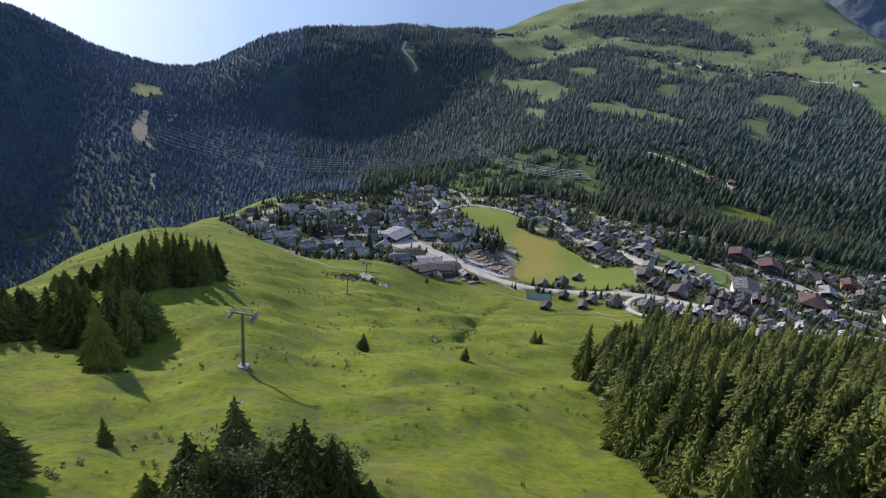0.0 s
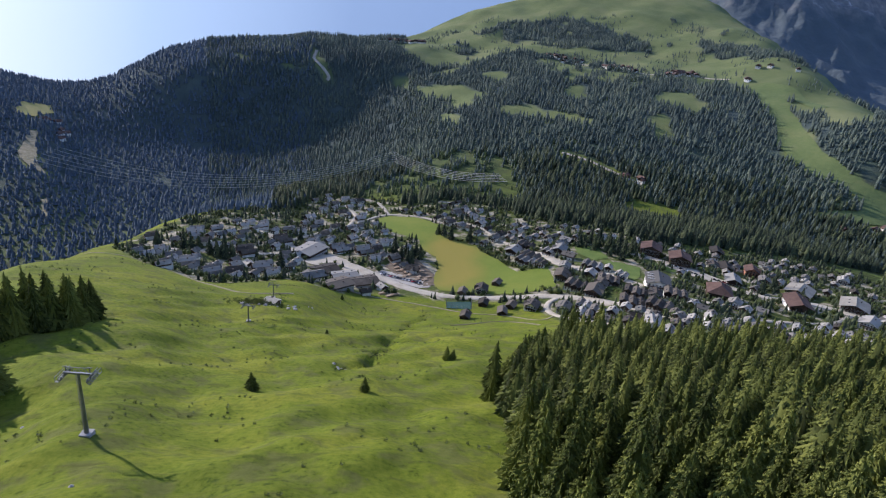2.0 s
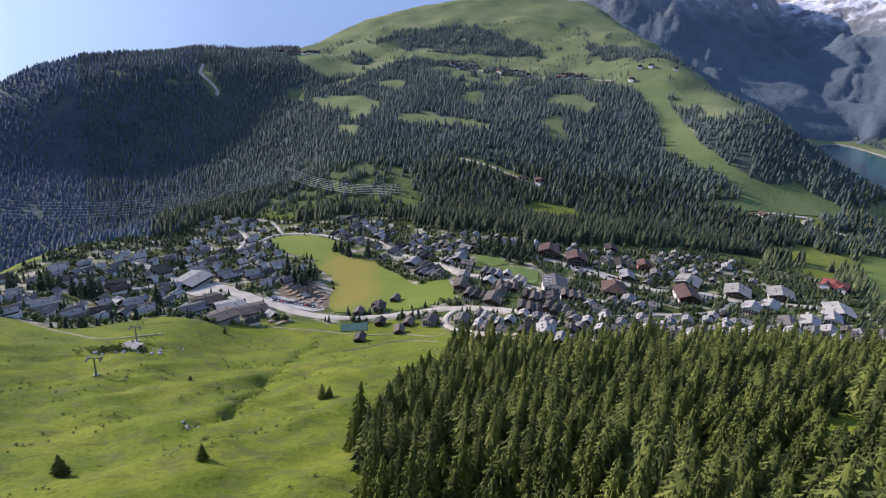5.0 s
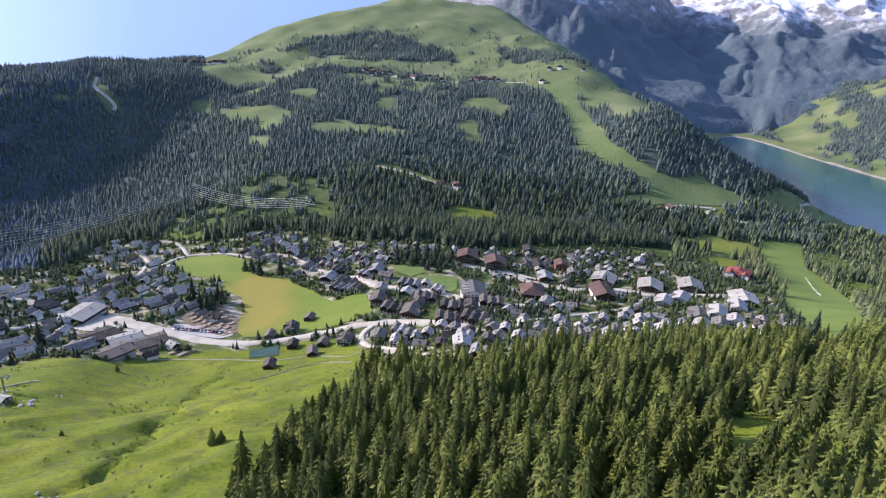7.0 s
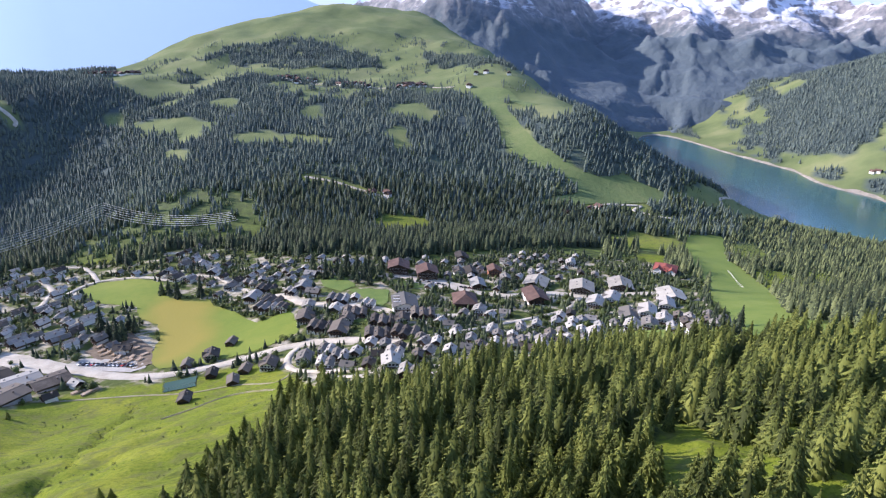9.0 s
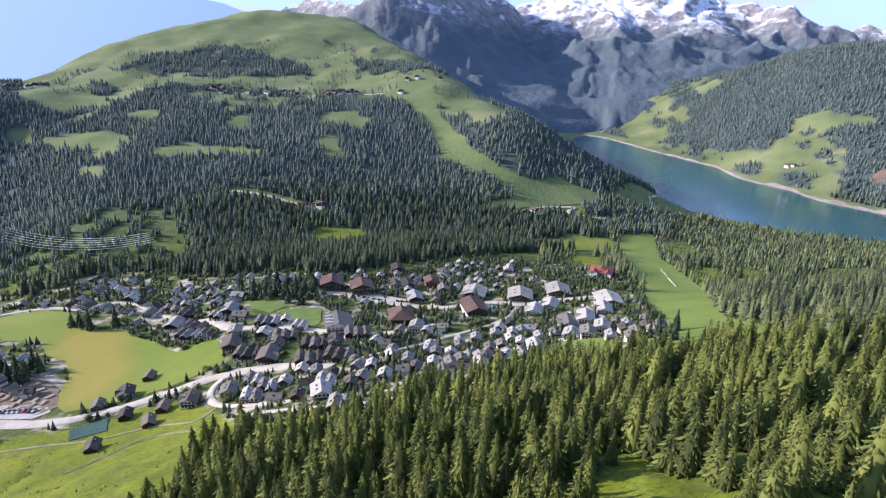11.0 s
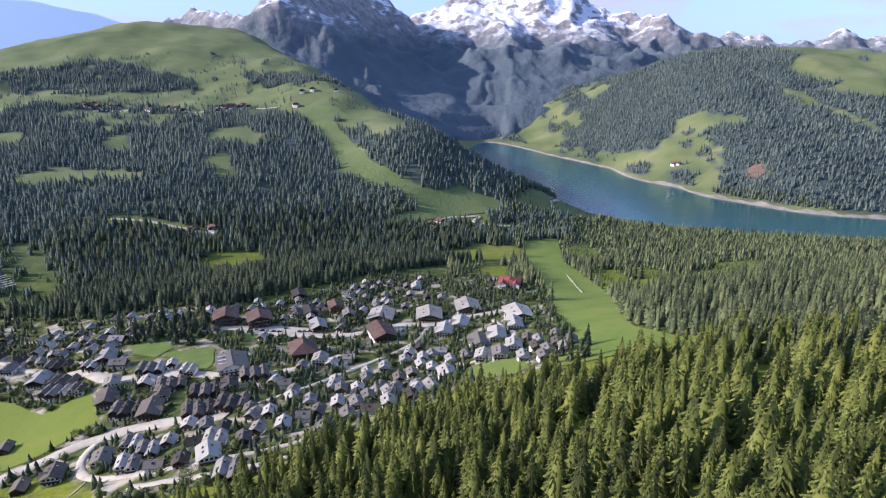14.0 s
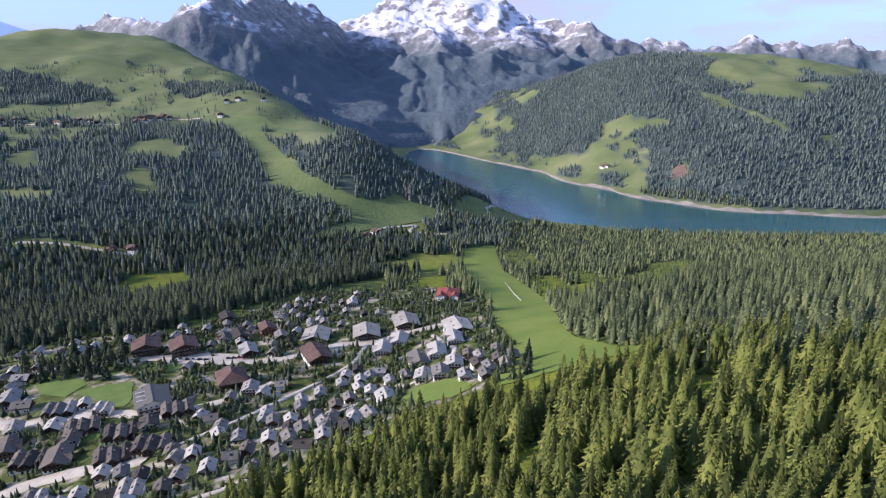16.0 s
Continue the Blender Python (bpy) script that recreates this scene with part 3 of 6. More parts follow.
def build_ground():
    bearing = np.radians(np.concatenate([np.arange(-180, -60, 3.0), np.arange(-60, 100, 0.5), np.arange(100, 180, 3.0)]))
    radius = np.concatenate([np.geomspace(4, 60, 24), np.arange(62, 440, 2.8), np.arange(440, 1000, 8.0), np.geomspace(1005, 4880, 120)])
    a, r = np.meshgrid(bearing, radius, indexing="ij")
    x, y = r * np.sin(a), r * np.cos(a)
    z = ground(x, y)
    na, nr = a.shape
    verts = np.stack([x, y, z], -1).reshape(-1, 3)
    i, j = np.meshgrid(np.arange(na), np.arange(nr - 1), indexing="ij")
    k = (i + 1) % na
    quads = np.stack([i * nr + j, k * nr + j, k * nr + j + 1, i * nr + j + 1], -1).reshape(-1, 4)[:, ::-1]
    me = bpy.data.meshes.new("ground")
    me.vertices.add(len(verts) + 1)
    me.vertices.foreach_set("co", np.vstack([verts, [[0, 0, 187]]]).ravel())
    fan = np.stack([np.arange(na) * nr, ((np.arange(na) + 1) % na) * nr, np.full(na, len(verts))], -1)
    loops = np.concatenate([quads.ravel(), fan.ravel()])
    me.loops.add(len(loops))
    me.loops.foreach_set("vertex_index", loops)
    me.polygons.add(len(quads) + na)
    starts = np.concatenate([np.arange(len(quads)) * 4, len(quads) * 4 + np.arange(na) * 3])
    me.polygons.foreach_set("loop_start", starts)
    me.polygons.foreach_set("use_smooth", np.ones(len(quads) + na, bool))
    me.update(calc_edges=True)
    cover = np.zeros((len(verts) + 1, 4), np.float32)
    rr, zz = r.ravel(), z.ravel()
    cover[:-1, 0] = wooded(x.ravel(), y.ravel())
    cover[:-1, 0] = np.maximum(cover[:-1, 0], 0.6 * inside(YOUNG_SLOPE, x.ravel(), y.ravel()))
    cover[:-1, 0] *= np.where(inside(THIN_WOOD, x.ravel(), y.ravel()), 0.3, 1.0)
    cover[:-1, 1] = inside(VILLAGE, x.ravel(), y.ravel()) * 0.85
    # grows with distance: alpine turf and the floor with painted haze
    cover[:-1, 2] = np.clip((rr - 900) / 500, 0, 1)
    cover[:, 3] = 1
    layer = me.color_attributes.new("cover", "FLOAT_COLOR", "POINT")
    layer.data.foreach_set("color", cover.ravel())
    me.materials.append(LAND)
    return tagged(new("ground", me), "green mountain meadow, forest floor and village slope", "ground", "", "structure")


build_ground()


def drape(name, poly, mat, lift, step, label, category, kind="structure"):
    """A sheet of land cover that lies on the ground inside an outline."""
    from mathutils.geometry import delaunay_2d_cdt
    rim = []
    for p, q in zip(poly, np.roll(poly, -1, 0)):
        count = max(1, int(np.hypot(*(q - p)) / step))
        for s in np.arange(count) / count:
            c = p + s * (q - p)
            rim.append(c + 0.12 * step * np.array([math.sin(c[1] * 1.3 + c[0]), math.cos(c[0] * 1.1 - c[1])]))
    rim = np.array(rim)
    gx, gy = np.meshgrid(np.arange(poly[:, 0].min(), poly[:, 0].max(), step), np.arange(poly[:, 1].min(), poly[:, 1].max(), step))
    keep = inside(rim, gx, gy)
    closed = np.vstack([rim, rim[:1]])
    keep &= beside(closed, gx, gy) > step * 0.4
    pts = [Vector(p) for p in rim] + [Vector(p) for p in np.stack([gx[keep], gy[keep]], -1)]
    n = len(rim)
    v, _, f, *_ = delaunay_2d_cdt(pts, [(i, (i + 1) % n) for i in range(n)], [], 1, 1e-4)
    xy = np.array([[p.x, p.y] for p in v])
    z = ground(xy[:, 0], xy[:, 1]) + lift
    faces = [t for t in f]
    return tagged(new(name, mesh_of(name, np.column_stack([xy, z]), faces, mat, True)), label, category, "", kind)


def ribbon(name, line, width, mat, lift, label, category):
    """A road that follows the ground."""
    pts = [line[0]]
    for p, q in zip(line[:-1], line[1:]):
        count = max(1, int(np.hypot(*(q - p)) / 4))
        pts += [p + (q - p) * s / count for s in range(1, count + 1)]
    pts = np.array(pts)
    for _ in range(6):
        pts[1:-1] = 0.25 * pts[:-2] + 0.5 * pts[1:-1] + 0.25 * pts[2:]
    d = np.gradient(pts, axis=0)
    d /= np.hypot(d[:, 0], d[:, 1])[:, None] + 1e-9
    side = np.column_stack([d[:, 1], -d[:, 0]])
    verts, faces = [], []
    for i, (p, s) in enumerate(zip(pts, side)):
        w = width / 2 * (1 + 0.07 * math.sin(i * 0.9) + 0.05 * math.sin(i * 2.3))
        for k, drop in ((-1.12, -0.6), (-1, 0), (0, 0.05), (1, 0), (1.12, -0.6)):
            c = p + s * w * k
            verts.append((c[0], c[1], float(ground(c[0], c[1])) + lift + drop))
    for i in range(len(pts) - 1):
        for k in range(4):
            a = i * 5 + k
            faces.append((a, a + 5, a + 6, a + 1))
    return tagged(new(name, mesh_of(name, verts, [f[::-1] for f in faces], mat, True)), label, category, "", "structure")


hay = drape("mown_field", MEADOW_FIELD, FIELD, 0.35, 6, "mown green hay field with a yellowed part inside the village", "field")
spots = np.array([v.co[:2] for v in hay.data.vertices])
edge = beside(np.vstack([DRY_FIELD, DRY_FIELD[:1]]), spots[:, 0], spots[:, 1]) * np.where(inside(DRY_FIELD, spots[:, 0], spots[:, 1]), 1, -1)
ripe = np.clip(0.5 + edge / 22 + 0.2 * waves(spots[:, 0], spots[:, 1], 30, 2), 0, 1)
layer = hay.data.color_attributes.new("ripe", "FLOAT_COLOR", "POINT")
layer.data.foreach_set("color", np.stack([ripe, ripe, ripe, np.ones_like(ripe)], -1).astype(np.float32).ravel())
drape("ski_piste", SKI_PISTE, PISTE, 0.5, 12, "smooth green ski piste cut through the spruce forest", "piste")
drape("chalet_lawn", CHALET_LAWN, PISTE, 0.4, 9, "green lawn below the terraced chalets", "lawn")
drape("hotel_lawn", outline("235,620 257,602 256,566 237,559 229,587"), LAWN, 0.4, 6, "green lawn of the hotel park", "lawn")
drape("park_lawn", outline("245,561 262,552 279,539 262,503 253,496 250,521"), LAWN, 0.4, 6, "green lawn below the hotel park path", "lawn")
drape("garden_lawn", outline("295,552 304,562 321,549 313,532 302,536"), LAWN, 0.4, 6, "small green lawn before the dark hotels", "lawn")
drape("yard_lawn", outline("211,495 232,474 225,464 209,484"), LAWN, 0.4, 6, "narrow green lawn between the dark roofs", "lawn")
drape("bare_scar", LAKE_GLADES[0], SCAR, 2.2, 14, "reddish bare earth scar in the lakeside forest", "scar")
drape("hill_piste", HILL_PISTE, HILL_GRASS, 1.2, 18, "green piste running down the opposite hill", "piste")
for scree in ("-727,1341 -717,1357 -682,1278 -640,1198 -605,1160 -618,1161 -666,1197 -695,1232 -699,1262", "-566,1058 -561,1065 -543,1035 -527,999 -538,1001"):
    drape("scree", outline(scree), TRACK, 2.2, 12, "pale scree and bare river bed down the far valley", "scree")
drape("valley_field", outline("-805,1441 -835,1529 -804,1586 -775,1540 -765,1441 -785,1420"), FIELD_DRY, 2.2, 16, "yellow hay field beside the far valley hamlet", "field")
drape("station_yard", outline("-62,560 -30,585 0,552 20,530 8,518 -20,540 -44,545"), ROADWAY, 0.55, 7, "wide pale asphalt yard before the lift station", "yard")
drape("hotel_yard", outline("318,575 345,548 362,520 352,508 335,515 322,540 305,560"), ROADWAY, 0.55, 7, "pale asphalt yard between the hotels", "yard")
for key, (width, line) in ROAD_LINES.items():
    if key in MEADOW_TRACKS:
        ribbon(key, line, width, TRACK, 0.3, "narrow gravel track across the meadow", "track")
    else:
        ribbon(key, line, width, ROADWAY, 0.75 if key not in ("hill_road", "hairpin_road", "knoll_road", "bench_road", "ridge_road") else 1.6, "pale dusty village road", "road")

# ---- the lake ----
LAKE_LEVEL = -68.0


def build_lake():
    a = np.radians(np.arange(40, 100, 1.0))
    near = np.interp(np.degrees(a), [40, 46, 50, 54, 58, 64, 70, 80, 99], [1500, 1650, 1500, 1440, 1400, 1390, 1400, 1450, 1600])
    far = np.interp(np.degrees(a), [40, 46, 50, 54, 58, 64, 70, 80, 99], [3600, 3600, 3300, 2700, 2500, 2100, 1950, 1950, 2300])
    verts, faces, steps = [], [], 12
    for i in range(len(a)):
        for k in range(steps):
            r = near[i] + (far[i] - near[i]) * k / (steps - 1)
            verts.append((r * math.sin(a[i]), r * math.cos(a[i]), LAKE_LEVEL))
    for i in range(len(a) - 1):
        for k in range(steps - 1):
            c = i * steps + k
            faces.append((c, c + 1, c + steps + 1, c + steps))
    tagged(new("lake", mesh_of("lake", verts, faces, WATER)), "teal reservoir lake between forested slopes", "lake", "", "structure")


build_lake()


def build_shore():
    """The bare belt between the water and the grass along the lake."""
    a = np.arange(46.0, 92.0, 0.35)
    r = np.linspace(1500, 3700, 1200)
    verts, faces = [], []
    for k in a:
        z = ground(r * math.sin(radians(k)), r * math.cos(radians(k)))
        wet = np.where(z < LAKE_LEVEL)[0]
        w = wet[-1] if len(wet) else 0
        for i in range(5):
            q = r[w] - 10 + i * (4.4 + 1.1 * math.sin(k * 1.7) + 0.9 * math.sin(k * 4.1))
            x, y = q * math.sin(radians(k)), q * math.cos(radians(k))
            verts.append((x, y, max(float(ground(x, y)), LAKE_LEVEL - 0.5) + 2.5 * (i > 0)))
    for i in range(len(a) - 1):
        for j in range(4):
            c = i * 5 + j
            faces.append((c, c + 1, c + 6, c + 5))
    tagged(new("lake_shore", mesh_of("lake_shore", verts, faces, SHORE, True)), "bare pale gravel shore round the lake", "shore", "", "structure")


build_shore()


# ---- far mountains ----
ROCK = None
SNOW_BOWL = (3650, 3200, 760)


def mountain_material():
    m = bpy.data.materials.new("rock_and_snow")
    m.use_nodes = True
    n, l = m.node_tree.nodes, m.node_tree.links
    shader, place = n["Principled BSDF"], n.new("ShaderNodeNewGeometry")
    shader.inputs["Roughness"].default_value = 0.9
    xyz, turn = n.new("ShaderNodeSeparateXYZ"), n.new("ShaderNodeSeparateXYZ")
    l.new(place.outputs["Position"], xyz.inputs[0])
    l.new(place.outputs["Normal"], turn.inputs[0])
    tex, streak = n.new("ShaderNodeTexNoise"), n.new("ShaderNodeTexNoise")
    tex.inputs["Scale"].default_value, tex.inputs["Detail"].default_value, tex.inputs["Roughness"].default_value = 1 / 90, 9, 0.65
    streak.inputs["Scale"].default_value, streak.inputs["Detail"].default_value = 1 / 35, 7
    for t in (tex, streak):
        l.new(place.outputs["Position"], t.inputs["Vector"])
    rock = n.new("ShaderNodeValToRGB")
    rock.color_ramp.elements[0].position, rock.color_ramp.elements[0].color = 0.35, (0.15, 0.15, 0.16, 1)
    rock.color_ramp.elements[1].position, rock.color_ramp.elements[1].color = 0.68, (0.36, 0.33, 0.305, 1)
    l.new(streak.outputs["Fac"], rock.inputs["Fac"])
    # lower slopes tinted blue: valley haze and shade painted into the turf colour
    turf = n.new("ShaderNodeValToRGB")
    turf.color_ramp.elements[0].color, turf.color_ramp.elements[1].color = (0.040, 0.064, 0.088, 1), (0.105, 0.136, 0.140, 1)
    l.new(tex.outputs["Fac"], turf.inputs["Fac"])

    def step(value, low, high):
        r = n.new("ShaderNodeMapRange")
        r.inputs["From Min"].default_value, r.inputs["From Max"].default_value = low, high
        l.new(value, r.inputs["Value"])
        return r.outputs["Result"]

    def add(a, b, scale=1.0):
        x = n.new("ShaderNodeMath")
        x.operation = "MULTIPLY_ADD"
        l.new(a, x.inputs[0])
        x.inputs[1].default_value = scale
        l.new(b, x.inputs[2])
        return x.outputs[0]

    def mix_of(fac, a, b):
        x = n.new("ShaderNodeMix")
        x.data_type = "RGBA"
        l.new(fac, x.inputs[0])
        l.new(a, x.inputs[6])
        if hasattr(b, "is_linked"):
            l.new(b, x.inputs[7])
        else:
            x.inputs[7].default_value = (*b, 1)
        return x.outputs[2]

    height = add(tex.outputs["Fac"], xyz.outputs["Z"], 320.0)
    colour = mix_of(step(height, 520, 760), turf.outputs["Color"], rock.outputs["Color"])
    lie = add(streak.outputs["Fac"], turn.outputs["Z"], 0.35)
    tilt, bands = n.new("ShaderNodeMapping"), n.new("ShaderNodeTexNoise")
    tilt.inputs["Rotation"].default_value = (radians(38), radians(-34), 0)
    tilt.inputs["Scale"].default_value = (1 / 95, 1 / 95, 1 / 38)
    bands.inputs["Scale"].default_value, bands.inputs["Detail"].default_value, bands.inputs["Roughness"].default_value = 1.0, 8, 0.62
    l.new(place.outputs["Position"], tilt.inputs["Vector"])
    l.new(tilt.outputs["Vector"], bands.inputs["Vector"])
    bowl = n.new("ShaderNodeVectorMath")
    bowl.operation = "DISTANCE"
    bowl.inputs[1].default_value = SNOW_BOWL
    l.new(place.outputs["Position"], bowl.inputs[0])
    deep = n.new("ShaderNodeMapRange")
    for socket, value in (("From Min", 120.0), ("From Max", 900.0), ("To Min", 0.25), ("To Max", 0.0)):
        deep.inputs[socket].default_value = value
    l.new(bowl.outputs["Value"], deep.inputs["Value"])
    lie = add(add(bands.outputs["Fac"], deep.outputs["Result"], 1.0), lie, 0.9)
    high = step(add(tex.outputs["Fac"], xyz.outputs["Z"], 420.0), 640, 800)
    snow = n.new("ShaderNodeMath")
    snow.operation = "MULTIPLY"
    l.new(high, snow.inputs[0])
    l.new(step(lie, 1.37, 1.46), snow.inputs[1])
    colour = mix_of(snow.outputs[0], colour, (0.62, 0.63, 0.66))
    l.new(colour, shader.inputs["Base Color"])
    relief = n.new("ShaderNodeBump")
    relief.inputs["Strength"].default_value, relief.inputs["Distance"].default_value = 0.6, 14.0
    l.new(streak.outputs["Fac"], relief.inputs["Height"])
    l.new(relief.outputs["Normal"], shader.inputs["Normal"])
    return m


ROCK = mountain_material()


def crag(x, y, seed):
    """Ridged relief, 0 to 1."""
    total, size, gain = 0.0, 460.0, 1.0
    for k in range(6):
        v = noise.noise(Vector((x / size, y / size, seed + k * 7.1)))
        total += gain * (1 - abs(2 * v))
        size, gain = size / 2.1, gain * 0.5
    return total / 2.0


EYE = (105, 86, 228)
# crest lines: bearing, distance and elevation seen from the end of the flight
CRESTS = {
    "shaded_west_ridge": (0.80, "12,4550,2.2 17,4500,3.2 19,4480,3.7 21.9,4400,5.0 24.4,4150,4.2 26.6,3800,4.7 29.0,3420,6.5 31.0,3500,7.3 32.6,3620,6.8 34.2,3760,7.4 36.2,3960,6.6 38.0,4180,6.5 39.4,4360,5.4 40.8,4540,4.3 42.6,4720,3.2"),
    "snow_ridge": (0.62, "40.6,4790,4.5 42.4,4800,5.6 44.1,4800,6.4 45.2,4800,6.9 46.8,4800,7.8 48.2,4800,7.2 49.6,4800,7.9 51.0,4790,7.3 52.4,4780,7.9 54.0,4770,7.0 55.6,4760,6.6 57.2,4740,5.9 58.8,4700,5.6 60.8,4620,4.7 61.8,4560,5.0 62.9,4520,5.6 63.8,4540,5.1 64.8,4600,4.0 66.4,4700,2.2"),
    "middle_spur": (0.66, "50.6,4790,7.2 50.4,4500,5.0 50.1,4250,2.6 49.7,3950,0.2 49.3,3700,-2.0"),
    "right_spur": (0.62, "57.4,4720,5.7 56.6,4450,3.9 55.9,4250,2.4 54.6,3950,0.4 52.8,3650,-1.6 51.0,3450,-3.0"),
    "front_spur": (0.60, "62.9,4520,5.6 62.0,4250,3.6 60.6,4000,2.1 58.8,3750,0.6 56.4,3500,-0.9 54.0,3300,-2.4"),
    "far_right_range": (0.66, "64.5,4800,2.0 66.4,4820,2.7 68.1,4820,3.7 69.2,4820,3.3 70.4,4820,3.9 71.6,4820,3.4 73.1,4820,3.7 74.6,4820,3.2 76.0,4820,4.0 77.4,4820,2.8 78.9,4820,3.6 80.4,4820,3.1 81.9,4820,3.7 84.9,4820,2.7 90,4820,3.1 98,4820,2.6"),
}


def mountain_heights(x, y):
    """The highest of the ridges' flanks, with buttresses and gullies down them."""
    best = np.full(x.shape, -400.0)
    for flank, text in CRESTS.values():
        line = []
        for item in text.split():
            a, r, e = (float(w) for w in item.split(","))
            line.append((EYE[0] + r * math.sin(radians(a)), EYE[1] + r * math.cos(radians(a)), EYE[2] + r * math.tan(radians(e))))
        run = 0.0
        for p, q in zip(np.array(line[:-1]), np.array(line[1:])):
            d = q[:2] - p[:2]
            length = np.hypot(*d)
            s = np.clip(((x - p[0]) * d[0] + (y - p[1]) * d[1]) / length ** 2, 0, 1)
            away = np.hypot(x - p[0] - s * d[0], y - p[1] - s * d[1])
            along = run + s * length + 40 * np.sin(away / 130) + 25 * np.sin(away / 47 + 2)
            teeth = np.abs((along / 210) % 2 - 1) + 0.5 * np.abs((along / 83) % 2 - 1) - 0.75
            drop = flank * away * (1.22 - 0.42 * np.clip(away / 1100, 0, 1)) * (1 + 0.13 * teeth * np.clip(away / 90, 0, 1))
            best = np.maximum(best, p[2] + s * (q[2] - p[2]) - drop)
            run += length
    return best


def build_mountains():
    az = np.arange(11, 99, 0.2)
    rs = np.concatenate([np.linspace(2150, 3300, 36), np.linspace(3325, 4860, 86)])
    a, r = np.meshgrid(np.radians(az), rs, indexing="ij")
    x, y = EYE[0] + r * np.sin(a), EYE[1] + r * np.cos(a)
    z = mountain_heights(x, y)
    rough = np.array([crag(px, py, 3.0) for px, py in zip(x.ravel(), y.ravel())]).reshape(x.shape) - 0.70
    z = z + rough * np.clip((z + 60) / 500, 0.04, 1) * 160
    z[:, -1] -= 260
    m = len(rs)
    i, j = np.meshgrid(np.arange(len(az) - 1), np.arange(m - 1), indexing="ij")
    c = (i * m + j).ravel()
    faces = np.stack([c, c + m, c + m + 1, c + 1], -1)[:, ::-1]
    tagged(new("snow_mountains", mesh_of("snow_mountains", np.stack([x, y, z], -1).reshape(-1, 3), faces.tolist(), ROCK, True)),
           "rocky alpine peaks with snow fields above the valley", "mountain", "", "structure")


build_mountains()


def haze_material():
    """The far air over the valley, painted as a glow: bright towards the sun, bluer away from it."""
    m = material("painted_haze_glow", [(0.10, 0.13, 0.17), (0.13, 0.16, 0.21)], 900, 1.0)
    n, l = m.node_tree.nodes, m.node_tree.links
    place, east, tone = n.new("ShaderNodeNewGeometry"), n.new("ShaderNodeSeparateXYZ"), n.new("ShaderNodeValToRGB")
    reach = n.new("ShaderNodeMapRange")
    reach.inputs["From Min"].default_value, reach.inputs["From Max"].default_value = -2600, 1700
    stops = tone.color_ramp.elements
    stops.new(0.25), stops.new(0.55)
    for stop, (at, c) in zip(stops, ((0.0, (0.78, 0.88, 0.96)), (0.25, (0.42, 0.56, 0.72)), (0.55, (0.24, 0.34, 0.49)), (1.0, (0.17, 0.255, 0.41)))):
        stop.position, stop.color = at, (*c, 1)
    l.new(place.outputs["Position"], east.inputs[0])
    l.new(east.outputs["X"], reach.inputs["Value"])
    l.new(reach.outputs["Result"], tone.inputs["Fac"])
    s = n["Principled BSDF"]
    # the haze is given off by the backdrop's own emission
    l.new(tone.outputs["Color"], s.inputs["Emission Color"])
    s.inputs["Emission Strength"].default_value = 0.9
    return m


def build_backdrop():
    """Pale mountains far down the valley."""
    bearings = [-70, -50, -37, -31, -27, -24, -20, -15, -10, 0, 8, 14, 20, 26, 32]
    crest = [-.03, -.045, -.055, -.05, -.03, 0, .035, .055, .065, .08, .085, .075, .05, .01, -.03]
    az, rs = np.arange(-70, 32.01, 0.5), np.linspace(4300, 4800, 12)
    verts, faces = [], []
    for a in az:
        top = 220 + 4620 * float(np.interp(a, bearings, crest))
        for r in rs:
            s = min(1.0, (r - 4300) / 320)
            verts.append((r * math.sin(radians(a)), r * math.cos(radians(a)), -1400 + (top + 1400) * s + 40 * (crag(r * math.sin(radians(a)), r * math.cos(radians(a)), 9.0) - 0.7) * s))
    m = len(rs)
    for i in range(len(az) - 1):
        for j in range(m - 1):
            c = i * m + j
            faces.append((c, c + 1, c + m + 1, c + m))
    tagged(new("backdrop", mesh_of("backdrop", verts, faces, haze_material(), True)), "pale blue mountain far down the valley, its haze a painted glow", "mountain", "", "structure")


build_backdrop()


# ---- trees ----
def part(name, me, parent, label="", m=None):
    """One mesh as a part of a thing or of a part."""
    ob = new(name, me)
    ob.parent = parent
    if m is not None:
        ob.matrix_basis = m
    return tagged(ob, label) if label else ob


def tip_marks(reach, low):
    """Which faces, by their corners' distances from the stem, carry the lighter shoots."""
    outer = (reach.min(1) > 0.55 * reach.max(1)) & (reach.max(1) > low)
    return (outer & (np.arange(len(reach)) * 7 % 5 < 2)).astype(np.int32)


def tip_faces(me):
    """Gives some outer twigs their lighter shoots."""
    me.materials.append(NEEDLE_TIPS)
    spots = np.empty(len(me.vertices) * 3)
    me.vertices.foreach_get("co", spots)
    corners = np.empty(len(me.polygons) * 3, np.int32)
    me.polygons.foreach_get("vertices", corners)
    reach = np.hypot(*spots.reshape(-1, 3)[:, :2].T)[corners.reshape(-1, 3)]
    me.polygons.foreach_set("material_index", tip_marks(reach, 0.5))


